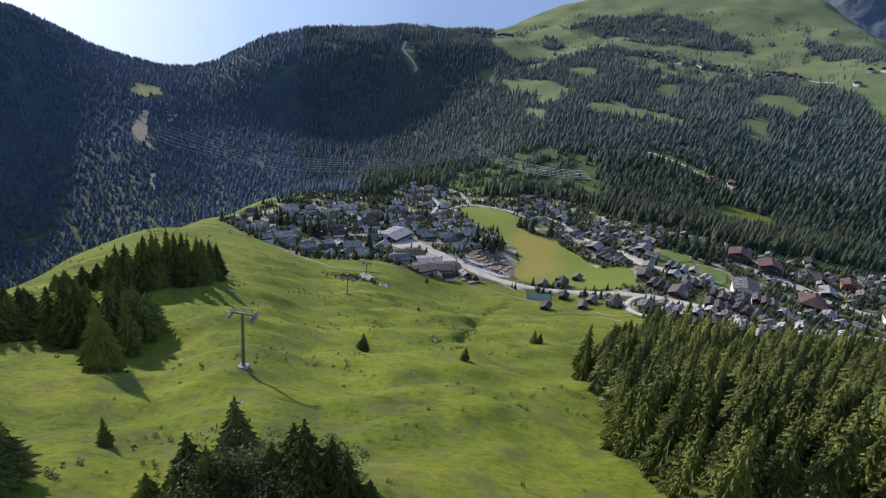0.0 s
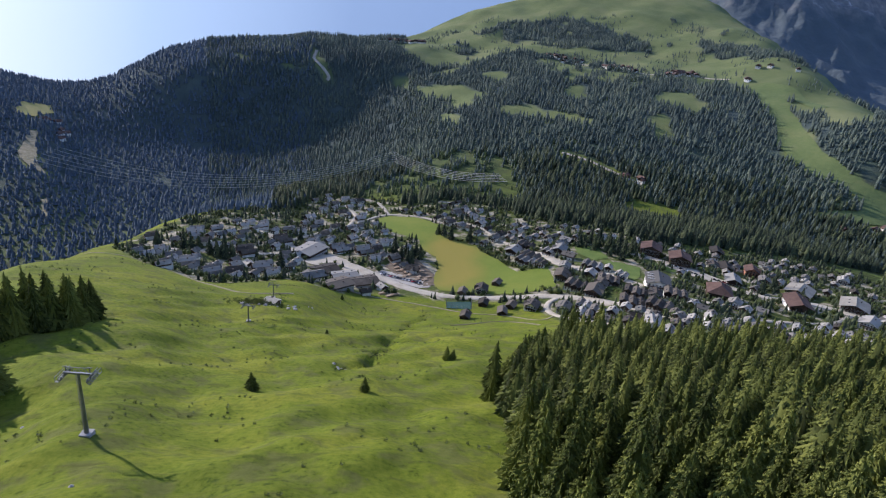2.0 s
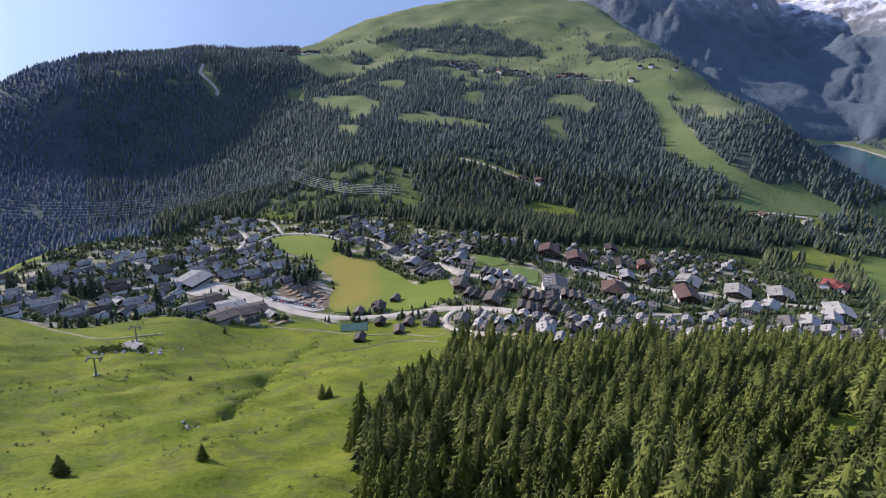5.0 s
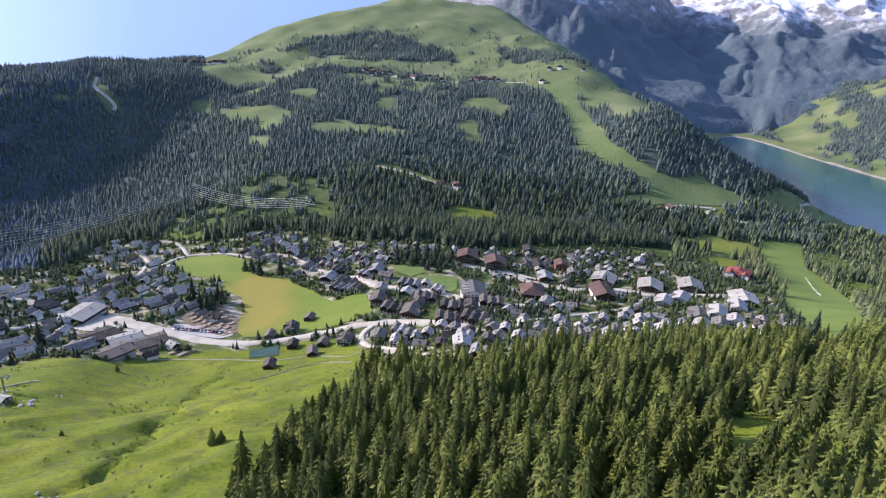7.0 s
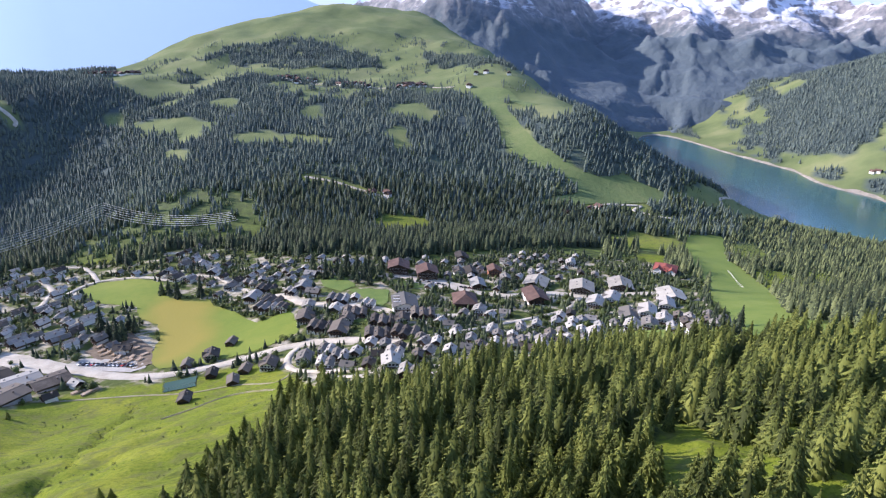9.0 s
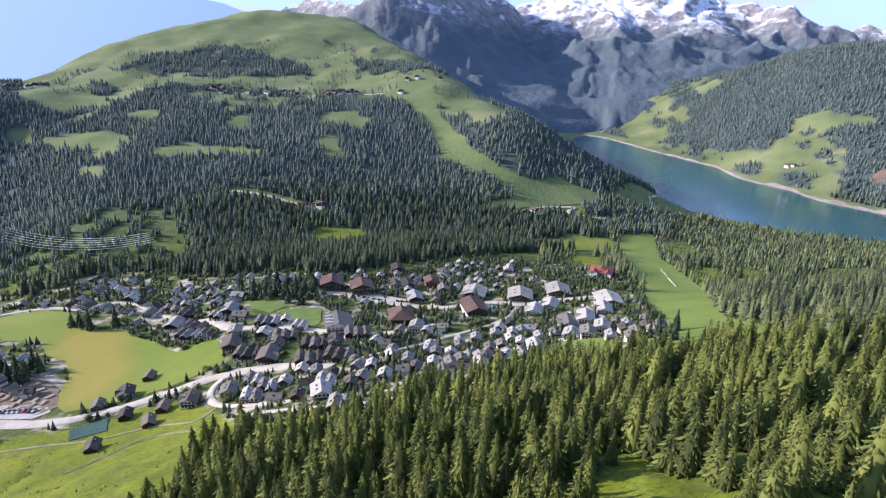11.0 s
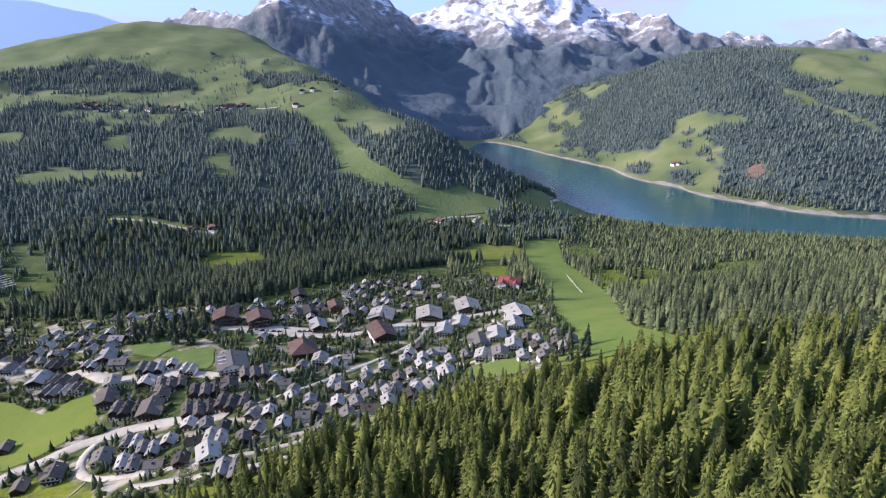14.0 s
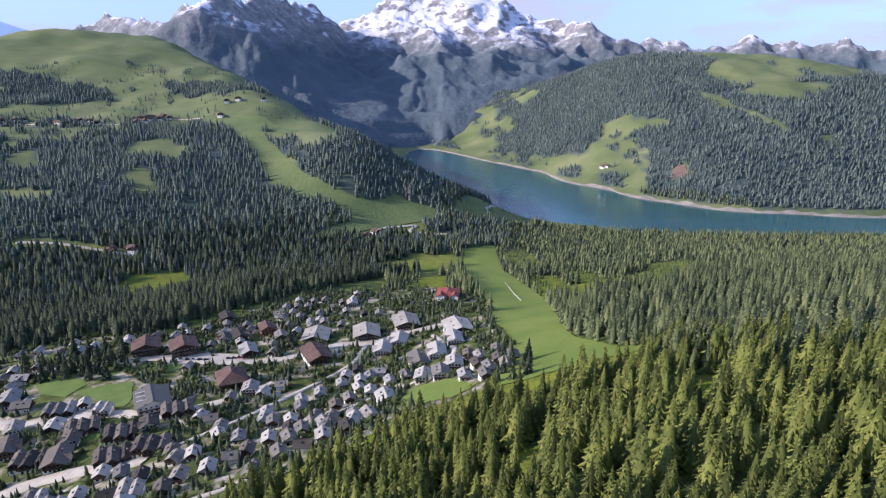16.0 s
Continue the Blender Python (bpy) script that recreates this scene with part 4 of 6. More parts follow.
def spruce_crown(seed, height, spread, whorls, fronds, leafy, broad=1.0):
    """Narrow drooping fronds in whorls round the stem, uneven, hung with curtains of twigs."""
    rng = random.Random(seed)
    v, f = [], []
    lean = rng.uniform(-0.02, 0.02)
    fine = height / 17.0 * (0.36 if leafy > 8 else 0.42 if leafy > 4 else 0.55 if leafy > 1 else 1.0)
    for w in range(whorls):
        s = w / (whorls - 1)
        z0 = height * (0.07 + 0.91 * s)
        reach = spread * (1 - s) ** 0.70 * min(1.0, 0.62 + 2.2 * s) * rng.uniform(0.82, 1.12) + 0.15
        count = max(4, int(fronds * (1 - 0.6 * s)))
        for k in range(count):
            if rng.random() < 0.06:
                continue
            a = 6.283 * (k + rng.uniform(-0.4, 0.4)) / count + w * 2.4
            rr = reach * rng.uniform(0.70, 1.15)
            dx, dy = math.cos(a), math.sin(a)
            half = (rr * 0.17 + 0.12) * broad * rng.uniform(0.8, 1.3)
            drop = rr * rng.uniform(0.40, 0.70)
            z = z0 + rng.uniform(-0.4, 0.4)
            cx = lean * z
            b = len(v)
            v += [(cx + dx * rr * 0.25, dy * rr * 0.25, z + 0.10 * rr),
                  (cx + dx * rr * 0.70 - dy * half, dy * rr * 0.70 + dx * half, z - drop * 0.80 - 0.45 * half),
                  (cx + dx * rr, dy * rr, z - drop * 0.85),
                  (cx + dx * rr * 0.70 + dy * half, dy * rr * 0.70 - dx * half, z - drop * 0.80 - 0.45 * half)]
            f += [(b, b + 1, b + 2), (b, b + 2, b + 3)]
            for _ in range(leafy):
                q = rng.uniform(0.45, 1.02)
                o = rng.uniform(-1.3, 1.3) * half
                px, py, pz = cx + dx * rr * q - dy * o, dy * rr * q + dx * o, z + 0.06 * rr - drop * q
                g, t = fine * rng.uniform(0.30, 0.62), a + rng.uniform(-0.7, 0.7)
                ux, uy = math.cos(t), math.sin(t)
                b = len(v)
                v += [(px - uy * g, py + ux * g, pz + rng.uniform(0, 0.3) * g), (px + uy * g, py - ux * g, pz + rng.uniform(0, 0.3) * g),
                      (px + ux * g * 0.7, py + uy * g * 0.7, pz - g * rng.uniform(1.3, 2.4))]
                f.append((b, b + 2, b + 1))
    b = len(v)
    v += [(lean * height, 0, height * 1.02)] + [(spread * 0.62 * math.cos(k * 1.047), spread * 0.62 * math.sin(k * 1.047), height * 0.06) for k in range(6)]
    f += [(b, b + 1 + k, b + 1 + (k + 1) % 6) for k in range(6)]
    return v, f


def trunk_mesh(name, height, radius):
    v, f = [], []
    rings = [(0, 1.25), (0.06, 1.0), (0.5, 0.6), (1.0, 0.12)]
    for s, w in rings:
        v += [(radius * w * math.cos(k * 1.047), radius * w * math.sin(k * 1.047), s * height - (0.6 if s == 0 else 0)) for k in range(6)]
    for i in range(3):
        f += [(i * 6 + k, i * 6 + (k + 1) % 6, i * 6 + 6 + (k + 1) % 6, i * 6 + 6 + k) for k in range(6)]
    return mesh_of(name, v, f, BARK, True)


def spruce_kind(seed, height, spread, whorls=25, fronds=13, leafy=9, broad=0.34, needles=NEEDLES):
    tree = new("spruce")
    tagged(tree, "tall dark green spruce with drooping branches on the slope", "tree", "spruces of the hillside forest")
    part("trunk", trunk_mesh("trunk", height * 0.95, height * 0.013 + 0.03), tree)
    v, f = spruce_crown(seed, height, spread, whorls, fronds, leafy, broad)
    me = mesh_of("crown", v, f, needles)
    if needles == NEEDLES:
        tip_faces(me)
    part("crown", me, tree)
    return tree


def broad_kind(seed, height, spread):
    """A broad-leaved tree: forked limbs under a crown of many small leaf clumps with gaps."""
    rng = random.Random(seed)
    tree = new("broadleaf_tree")
    tagged(tree, "leafy green broad-leaved tree between the houses", "tree", "village trees")
    part("trunk", trunk_mesh("trunk", height * 0.6, height * 0.03), tree)
    v, f = [], []
    hubs = [(rng.uniform(-0.5, 0.5) * spread, rng.uniform(-0.5, 0.5) * spread, height * rng.uniform(0.42, 0.85), spread * rng.uniform(0.3, 0.5)) for _ in range(9)]
    for hx, hy, hz, hr in hubs:
        for _ in range(150):
            a, c = rng.uniform(0, 6.283), rng.uniform(-1, 1)
            q = hr * rng.uniform(0.7, 1.1)
            p = Vector((hx + q * math.cos(a) * math.sqrt(1 - c * c), hy + q * math.sin(a) * math.sqrt(1 - c * c), hz + 0.85 * q * c))
            b = len(v)
            for _ in range(3):
                v.append(tuple(p + Vector((rng.uniform(-1, 1), rng.uniform(-1, 1), rng.uniform(-0.8, 0.8))) * 0.30))
            f.append((b, b + 1, b + 2))
    part("crown", mesh_of("crown", v, f, LEAVES), tree)
    return tree


def scatter(rng, xs, ys, gap):
    """Drops points that lie closer together than gap."""
    grid, keep = set(), []
    for i, (x, y) in enumerate(zip(xs, ys)):
        c = (int(x // gap), int(y // gap))
        if c in grid:
            continue
        grid.add(c)
        keep.append(i)
    return keep


def forest_stuff(name, label, xs, ys, heights, template, mat, rng, spread=1.0):
    """Many trees that nobody could count, in one mesh."""
    tv, tf = np.array(template[0], float), np.array(template[1], int)
    n = len(xs)
    turn = rng.uniform(0, 6.283, n)
    wide = rng.uniform(0.8, 1.2, n) * heights * spread
    c, s = np.cos(turn), np.sin(turn)
    bx = (c[:, None] * tv[:, 0] - s[:, None] * tv[:, 1]) * wide[:, None] + xs[:, None]
    by = (s[:, None] * tv[:, 0] + c[:, None] * tv[:, 1]) * wide[:, None] + ys[:, None]
    bz = tv[:, 2] * heights[:, None] + (ground(xs, ys) - 0.3)[:, None]
    me = bpy.data.meshes.new(name)
    me.vertices.add(n * len(tv))
    me.vertices.foreach_set("co", np.stack([bx, by, bz], -1).ravel())
    loops = (tf[None] + (np.arange(n) * len(tv))[:, None, None]).ravel()
    me.loops.add(len(loops))
    me.loops.foreach_set("vertex_index", loops)
    me.polygons.add(n * len(tf))
    me.polygons.foreach_set("loop_start", np.arange(n * len(tf)) * 3)
    me.update(calc_edges=True)
    me.materials.append(mat)
    if mat == NEEDLES:
        marks = tip_marks(np.hypot(tv[:, 0], tv[:, 1])[tf], 0.03)
        me.materials.append(NEEDLE_TIPS)
        me.polygons.foreach_set("material_index", np.tile(marks, n))
    return tagged(new(name, me), label, "forest", "", "stuff")


def cone_template(sides, tiers, seed):
    """A small far spruce of jagged tiers; height 1."""
    rng = random.Random(seed)
    v, f = [], []
    for t in range(tiers):
        z0, z1 = 0.08 + 0.26 * t, min(1.0, 0.08 + 0.26 * t + 0.52)
        z1 = 1.0 if t == tiers - 1 else z1
        reach = 0.165 * (1 - t / (tiers + 0.35))
        b = len(v)
        v.append((0, 0, z1))
        for k in range(sides):
            a = 6.283 * k / sides + t
            q = reach * rng.uniform(0.7, 1.25)
            v.append((q * math.cos(a), q * math.sin(a), z0 + rng.uniform(-0.05, 0.05)))
        f += [(b, b + 1 + k, b + 1 + (k + 1) % sides) for k in range(sides)]
    return v, f


def unit(template, height):
    v, f = template
    return [(x / height, y / height, z / height) for x, y, z in v], f


rng = np.random.default_rng(4)
SPRUCES = [spruce_kind(11, 17.0, 4.3), spruce_kind(12, 15.0, 4.0), spruce_kind(13, 19.0, 4.5), spruce_kind(14, 12.0, 3.6), spruce_kind(15, 17.5, 3.6, 26, 12, 9, 0.34)]
DENSE = [spruce_kind(16, 17.0, 4.4, 27, 15, 13, 0.34), spruce_kind(17, 15.0, 4.1, 26, 15, 13, 0.34), spruce_kind(18, 18.5, 4.3, 28, 14, 13, 0.34)]
VILLAGERS = [spruce_kind(41, 17.0, 4.4, 15, 10, 3, 0.9, NEEDLES_VALLEY), spruce_kind(42, 14.0, 4.4, 14, 10, 3, 0.9, NEEDLES_VALLEY)]
BUSHY = [spruce_kind(21, 16.0, 5.0, 26, 17, 9), spruce_kind(22, 13.0, 4.8, 23, 17, 9), spruce_kind(23, 18.0, 4.8, 27, 16, 9)]
BROADS = [broad_kind(31, 8.5, 5.0), broad_kind(32, 7.0, 4.2)]
for k, ob in enumerate(SPRUCES + BUSHY + BROADS + DENSE + VILLAGERS):
    px, py = ((150, 128), (160, 140), (140, 120), (133, 112), (170, 150), (-92, 147), (-120, 156), (-86, 142), (262, 372), (300, 372), (58, 82), (63, 90), (70, 84), (-71, 521), (-67, 624))[k]
    ob.matrix_basis = pose(px, py, float(ground(px, py)), 0, 0, 40 * k)


def plant(kind, x, y, size=1.0, label="", group="", wide=1.0):
    ob = copy_thing(kind, pose(x, y, float(ground(x, y)) - 0.2, 0, 0, rng.uniform(0, 360)))
    ob.scale = (size * wide, size * wide, size * rng.uniform(0.92, 1.1))
    if label:
        ob["label"] = label
    if group:
        ob["group"] = group
    return ob


# the hillside forest: the nearest as trees of their own, the rest as one forest
xs, ys = rng.uniform(25, 420, 16000), rng.uniform(-60, 330, 16000)
ok = wooded(xs, ys) & inside(NEAR_WOOD, xs, ys)
xs, ys = xs[ok], ys[ok]
keep = scatter(rng, xs, ys, 5.2)
xs, ys = xs[keep], ys[keep]
keep = rng.random(len(xs)) < np.clip(0.74 + 0.55 * waves(xs, ys, 31, 3) + 0.25 * waves(xs, ys, 12, 7), np.where(xs < 125, 0.8, 0.12), 1.0)
xs, ys = xs[keep], ys[keep]
keep = ~inside(THIN_WOOD, xs, ys) | (rng.random(len(xs)) < 0.45)
xs, ys = xs[keep], ys[keep]
ahead = (ys > 0.35 * xs - 10) & (np.hypot(xs - 55, ys - 45) > 22)
order = np.argsort(np.where(ahead, np.minimum(np.minimum(np.hypot(xs - 66, ys - 105), np.hypot(xs - 150, ys - 125)), 0.8 * np.hypot(xs - 62, ys - 82)), 1e6))
for i in order[:185]:
    close = math.hypot(xs[i] - 62, ys[i] - 82) < 36 or math.hypot(xs[i] - 150, ys[i] - 118) < 26
    plant(DENSE[int(rng.integers(3))] if close else SPRUCES[int(rng.integers(5))], xs[i], ys[i], 0.70 + 0.52 * rng.beta(2, 1.6))
rest = order[185:]
rest = rest[(np.hypot(xs[rest] - 55, ys[rest] - 45) > 26) & (ys[rest] > 0.25 * xs[rest] - 15)]
mid = [unit(spruce_crown(50 + k, 17.0, 4.6, 21, 11, 9, 0.3), 17.0) for k in range(3)]
sparse = [unit(spruce_crown(60 + k, 17.0, 4.6, 16, 9, 4, 0.42), 17.0) for k in range(3)]
for k in range(3):
    pick = rest[k::3]
    close = np.hypot(xs[pick] - 108, ys[pick] - 90) < 150
    for some, shape in ((pick[close], mid[k]), (pick[~close], sparse[k])):
        forest_stuff("hillside_forest", "dense dark green spruce forest on the slope", xs[some], ys[some], (9.5 + 13 * rng.beta(2, 1.5, len(some))) * (1 + 0.16 * waves(xs[some], ys[some], 44, 2)), shape, NEEDLES, rng)


def far_trees(count, box, gap, heights, template, name, label, mat, cut=None, spread=1.0):
    x, y = rng.uniform(box[0], box[1], count), rng.uniform(box[2], box[3], count)
    ok = wooded(x, y)
    if cut is not None:
        ok &= cut(x, y)
    x, y = x[ok], y[ok]
    k = scatter(rng, x, y, gap)
    x, y = x[k], y[k]
    if len(x):
        forest_stuff(name, label, x, y, heights[0] * 0.55 + (heights[1] - heights[0] * 0.55) * rng.beta(2.2, 1.6, len(x)), template, mat, rng, spread)
    return len(x)


def in_fan(x, y, lo, hi):
    a = np.degrees(np.arctan2(x, y))
    return (a > lo) & (a < hi)


slim = unit(spruce_crown(72, 17.0, 4.0, 8, 6, 0, 1.5), 17.0)
light = unit(spruce_crown(71, 17.0, 4.0, 10, 7, 0, 1.3), 17.0)


def loose_fan(x, y, lo, hi, soft):
    """A fan whose two kinds of wood mingle along its sides."""
    return in_fan(x, y, lo, hi) | (in_fan(x, y, lo - soft, hi + soft) & (rng.random(len(x)) < 0.5))


far_trees(26000, (380, 1300, 100, 700), 6.5, (11, 23), light, "piste_forest", "spruce forest beside the ski piste", NEEDLES_PISTE,
          lambda x, y: (np.hypot(x, y) > 400) & (np.hypot(x, y) + rng.uniform(-130, 130, len(x)) < 800) & in_fan(x, y, 45, 90) & (waves(x, y, 74, 21) + 0.6 * waves(x, y, 29, 5) < 0.55))
far_trees(75000, (500, 1700, -100, 1250), 7.5, (11, 19), cone_template(6, 3, 1), "lakeside_forest", "spruce forest between piste and lake", NEEDLES_PISTE,
          lambda x, y: (np.hypot(x, y) + rng.uniform(-130, 130, len(x)) >= 800) & in_fan(x, y, 50, 90) & (waves(x, y, 82, 21) + 0.6 * waves(x, y, 31, 5) < 0.55))
far_trees(40000, (-150, 900, 640, 1150), 6.8, (10, 23), slim, "valley_forest", "dark spruce forest behind the village", NEEDLES_VALLEY,
          lambda x, y: in_fan(x, y, -9, 50) & (np.hypot(x, y) + rng.uniform(-110, 110, len(x)) < 1060) & ~inside(YOUNG_SLOPE, x, y), 1.3)
far_trees(180000, (-600, 1500, 640, 2450), 8.8, (12, 20), cone_template(5, 3, 3), "opposite_forest", "dark spruce forest on the opposite hill", NEEDLES_HAZY_FAR,
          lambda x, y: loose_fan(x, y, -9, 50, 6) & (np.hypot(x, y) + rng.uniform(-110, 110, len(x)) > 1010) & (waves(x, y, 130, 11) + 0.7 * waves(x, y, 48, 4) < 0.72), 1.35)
far_trees(100000, (-1900, 330, 500, 2300), 10.0, (9, 17), cone_template(4, 2, 4), "shaded_forest", "dark spruce forest on the shaded valley side, tinted blue for haze", NEEDLES_HAZE_BLUE,
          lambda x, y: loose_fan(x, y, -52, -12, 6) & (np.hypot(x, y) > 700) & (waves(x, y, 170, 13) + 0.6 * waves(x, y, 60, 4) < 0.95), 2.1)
far_trees(110000, (1450, 3300, 100, 2500), 9.6, (13, 22), cone_template(4, 2, 5), "lake_hill_forest", "spruce forest on the hill beyond the lake", NEEDLES_HAZY_LAKE,
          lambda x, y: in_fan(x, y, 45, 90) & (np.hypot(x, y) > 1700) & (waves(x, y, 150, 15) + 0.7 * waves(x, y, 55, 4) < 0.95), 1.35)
far_trees(60000, (0, 1500, 640, 2300), 9.0, (6, 13), cone_template(6, 2, 6), "young_growth", "light green young trees between the dark spruces", YOUNG,
          lambda x, y: in_fan(x, y, 2, 50) & (np.hypot(x, y) > 1000) & (waves(x, y, 110, 17) + 0.6 * waves(x, y, 40, 2) > 0.55))

far_trees(24000, (0, 280, 820, 1180), 4.6, (6, 14), cone_template(6, 3, 7), "young_growth", "light green young trees under the power line", YOUNG,
          lambda x, y: inside(YOUNG_SLOPE, x, y), 1.3)

# shrubs and single trees on the open knoll above the lake
far_knoll = CLEARINGS[-3]
x, y = rng.uniform(950, 1380, 900), rng.uniform(720, 950, 900)
ok = inside(far_knoll, x, y) & (waves(x, y, 60, 6) + 0.5 * waves(x, y, 22, 3) > 0.1)
forest_stuff("knoll_trees", "small young trees and shrubs on the open knoll", x[ok], y[ok], rng.uniform(3, 9, int(ok.sum())), cone_template(6, 2, 12), YOUNG, rng)

x, y = rng.uniform(630, 960, 9000), rng.uniform(260, 625, 9000)
ok = np.zeros(len(x), bool)
for gap in WOOD_GAPS[-4:]:
    ok |= inside(gap, x, y)
ok &= waves(x, y, 34, 4) + 0.6 * waves(x, y, 13, 2) > -0.05
x, y = x[ok], y[ok]
ok = scatter(rng, x, y, 3.4)
forest_stuff("brushwood", "low young growth in the gaps of the forest", x[ok], y[ok], rng.uniform(1.5, 5.5, len(x[ok])), cone_template(6, 2, 13), YOUNG, rng, 1.6)

# loose trees of the hill's alp
x, y = rng.uniform(100, 1200, 5000), rng.uniform(1300, 2500, 5000)
ok = (ground(x, y) > 95) & (waves(x, y, 210, 9) + 0.5 * waves(x, y, 70, 3) > 0.2) & ~inside(HILL_PISTE, x, y) & (ground(x, y) < 270) & in_fan(x, y, 3, 40)
hx, hy = np.concatenate([rng.uniform(a, b, 70) for a, b in ((480, 620), (610, 720), (720, 850))]), np.concatenate([rng.uniform(a, b, 70) for a, b in ((1790, 1900), (1600, 1720), (1520, 1620))])
forest_stuff("hamlet_trees", "dark trees between the far hamlet houses", hx, hy, rng.uniform(8, 14, len(hx)), cone_template(5, 2, 9), NEEDLES_HAZY_FAR, rng)
forest_stuff("alp_trees", "loose spruces scattered over the alp", x[ok][:1500], y[ok][:1500], rng.uniform(8, 15, len(x[ok][:1500])), cone_template(5, 2, 8), NEEDLES_HAZY_FAR, rng)

for line in ("1021,2226 1017,2178", "1081,2118 1060,2070 1015,1970", "1012,1950 970,1870", "953,1826 914,1727", "1109,1999 1085,1965", "985,1840 970,1815", "898,1948 905,1930"):
    ends = outline(line)
    s = rng.random(26)
    hx, hy = np.interp(s, np.linspace(0, 1, len(ends)), ends[:, 0]) + rng.normal(0, 5, 26), np.interp(s, np.linspace(0, 1, len(ends)), ends[:, 1]) + rng.normal(0, 5, 26)
    forest_stuff("hedge_trees", "dark hedge trees along a gully of the alp", hx, hy, rng.uniform(6, 13, 26), cone_template(5, 2, 10), NEEDLES_HAZY_FAR, rng, 1.3)

# groves and single trees of the meadow
def stand(text, shapes, label, group, wide):
    """Trees at east, north and height."""
    g = random.Random(len(text))
    for q in text.split():
        x, y, h = (float(w) for w in q.split(","))
        k = g.randrange(len(shapes))
        plant(shapes[k][0], x, y, h / shapes[k][1], label, group, wide * shapes[k][1] / h * min(1.0, h / 17 + 0.25))


BUSHY_TALL = list(zip(BUSHY, (16.0, 13.0, 18.0)))
stand("62,188,15 66,197,16 69,205,15 72,214,16 70,190,17 76,222,15 80,230,16 74,204,17 84,238,15 67,210,12 91,250,16 97,260,17",
      BUSHY_TALL, "dense spruce at the edge of the hillside forest", "spruces of the hillside forest", 1.15)
stand("-127,206,19.5 -122,207,21.5 -118,210,23 -114,214,24.5 -110,219,24.8 -107,224,24 -108,241,23 -106,252,17.8 -129,216,18.8 -126,221,20.2 -122,225,22 -119,231,23.8 -116,238,24 -113,246,22 -111,256,19 -145,212,10 -140,214,12.5 -136,216,14.8 -151,210,9.5 -156,211,7.8 -103,230,20 -104,243,16 -121,216,22 -115,224,24 -131,210,16",
      BUSHY_TALL, "dark spruce in the grove at the meadow's edge", "meadow grove", 1.25)
stand("-111,146,19 -106,145,22 -102,144,22 -81,121,21 -102,150,21 -94,146,21 -91,149,20 -89,153,18 -89,159,14 -97,157,20 -106,152,21 -95,161,15 -84,126,15",
      BUSHY_TALL, "broad dark spruce in the clump above the meadow", "upper clump", 1.35)
stand("-127,146,15.2 -126,149,16.2 -126,154,15.5 -127,160,12 -133,156,14.2 -128,159,14 -129,143,16 -51,54,8.8 -50,50,9.2 -53,58,4",
      BUSHY_TALL, "dark spruce in the clump above the meadow", "upper clump", 1.3)
stand("-25,64,12.2 -28,56,10.2 -24,52,9.5 -15,57,12.2 -13,54,12.8 -10,55,11.5 -17,54,9.8 -21,51,8 -8,53,9.2 -5,52,6.5 -32,53,5.8 -28,52,7.2",
      BUSHY_TALL, "young bushy spruce in the thicket on the meadow", "young thicket", 0.95)
thicket_rng = random.Random(61)
for _ in range(12):
    plant(BROADS[thicket_rng.randrange(2)], thicket_rng.uniform(-28, -4), thicket_rng.uniform(49, 67), thicket_rng.uniform(0.7, 1.15), "leafy young tree in the thicket on the meadow", "young thicket")
for x, y, s in ((-23, 174, 0.59), (12, 171, 0.34), (48, 243, 0.40), (51, 244, 0.45), (-50, 73, 0.34), (53, 174, 0.85), (56, 186, 1.0), (-57, 62, 0.6), (-9, 285, 0.25), (-10, 440, 0.3)):
    plant(SPRUCES[int(rng.integers(5))], x, y, s, "small dark spruce standing alone on the meadow", "lone meadow trees", 1.4 if s < 0.6 else 1.0)
for x, y, s in ((124, 297, 1.35), (129, 303, 1.2), (138, 293, 1.4), (131, 291, 1.25), (143, 300, 1.3), (118, 291, 1.1)):
    plant(DENSE[int(rng.integers(3))], x, y, s)

# ---- houses ----
def box_faces(v, f, x0, x1, y0, y1, z0, z1):
    b = len(v)
    v += [(x, y, z) for z in (z0, z1) for x, y in ((x0, y0), (x1, y0), (x1, y1), (x0, y1))]
    f += [(b + 3, b + 2, b + 1, b), (b + 4, b + 5, b + 6, b + 7)] + [(b + k, b + (k + 1) % 4, b + 4 + (k + 1) % 4, b + 4 + k) for k in range(4)]


def box_mesh(name, size, mat, lift=0.0):
    v, f = [], []
    box_faces(v, f, -size[0] / 2, size[0] / 2, -size[1] / 2, size[1] / 2, lift, lift + size[2])
    return mesh_of(name, v, f, mat)


def gable_wall(name, w, d, z0, eave, ridge, mat):
    """A wall block with gables at its two ends; the ridge runs along y."""
    v = []
    for y in (-d / 2, d / 2):
        v += [(-w / 2, y, z0), (w / 2, y, z0), (w / 2, y, eave), (0, y, ridge), (-w / 2, y, eave)]
    f = [(0, 1, 2, 3, 4), (9, 8, 7, 6, 5), (1, 6, 7, 2), (5, 0, 4, 9), (0, 5, 6, 1)]
    return mesh_of(name, v, f, mat)


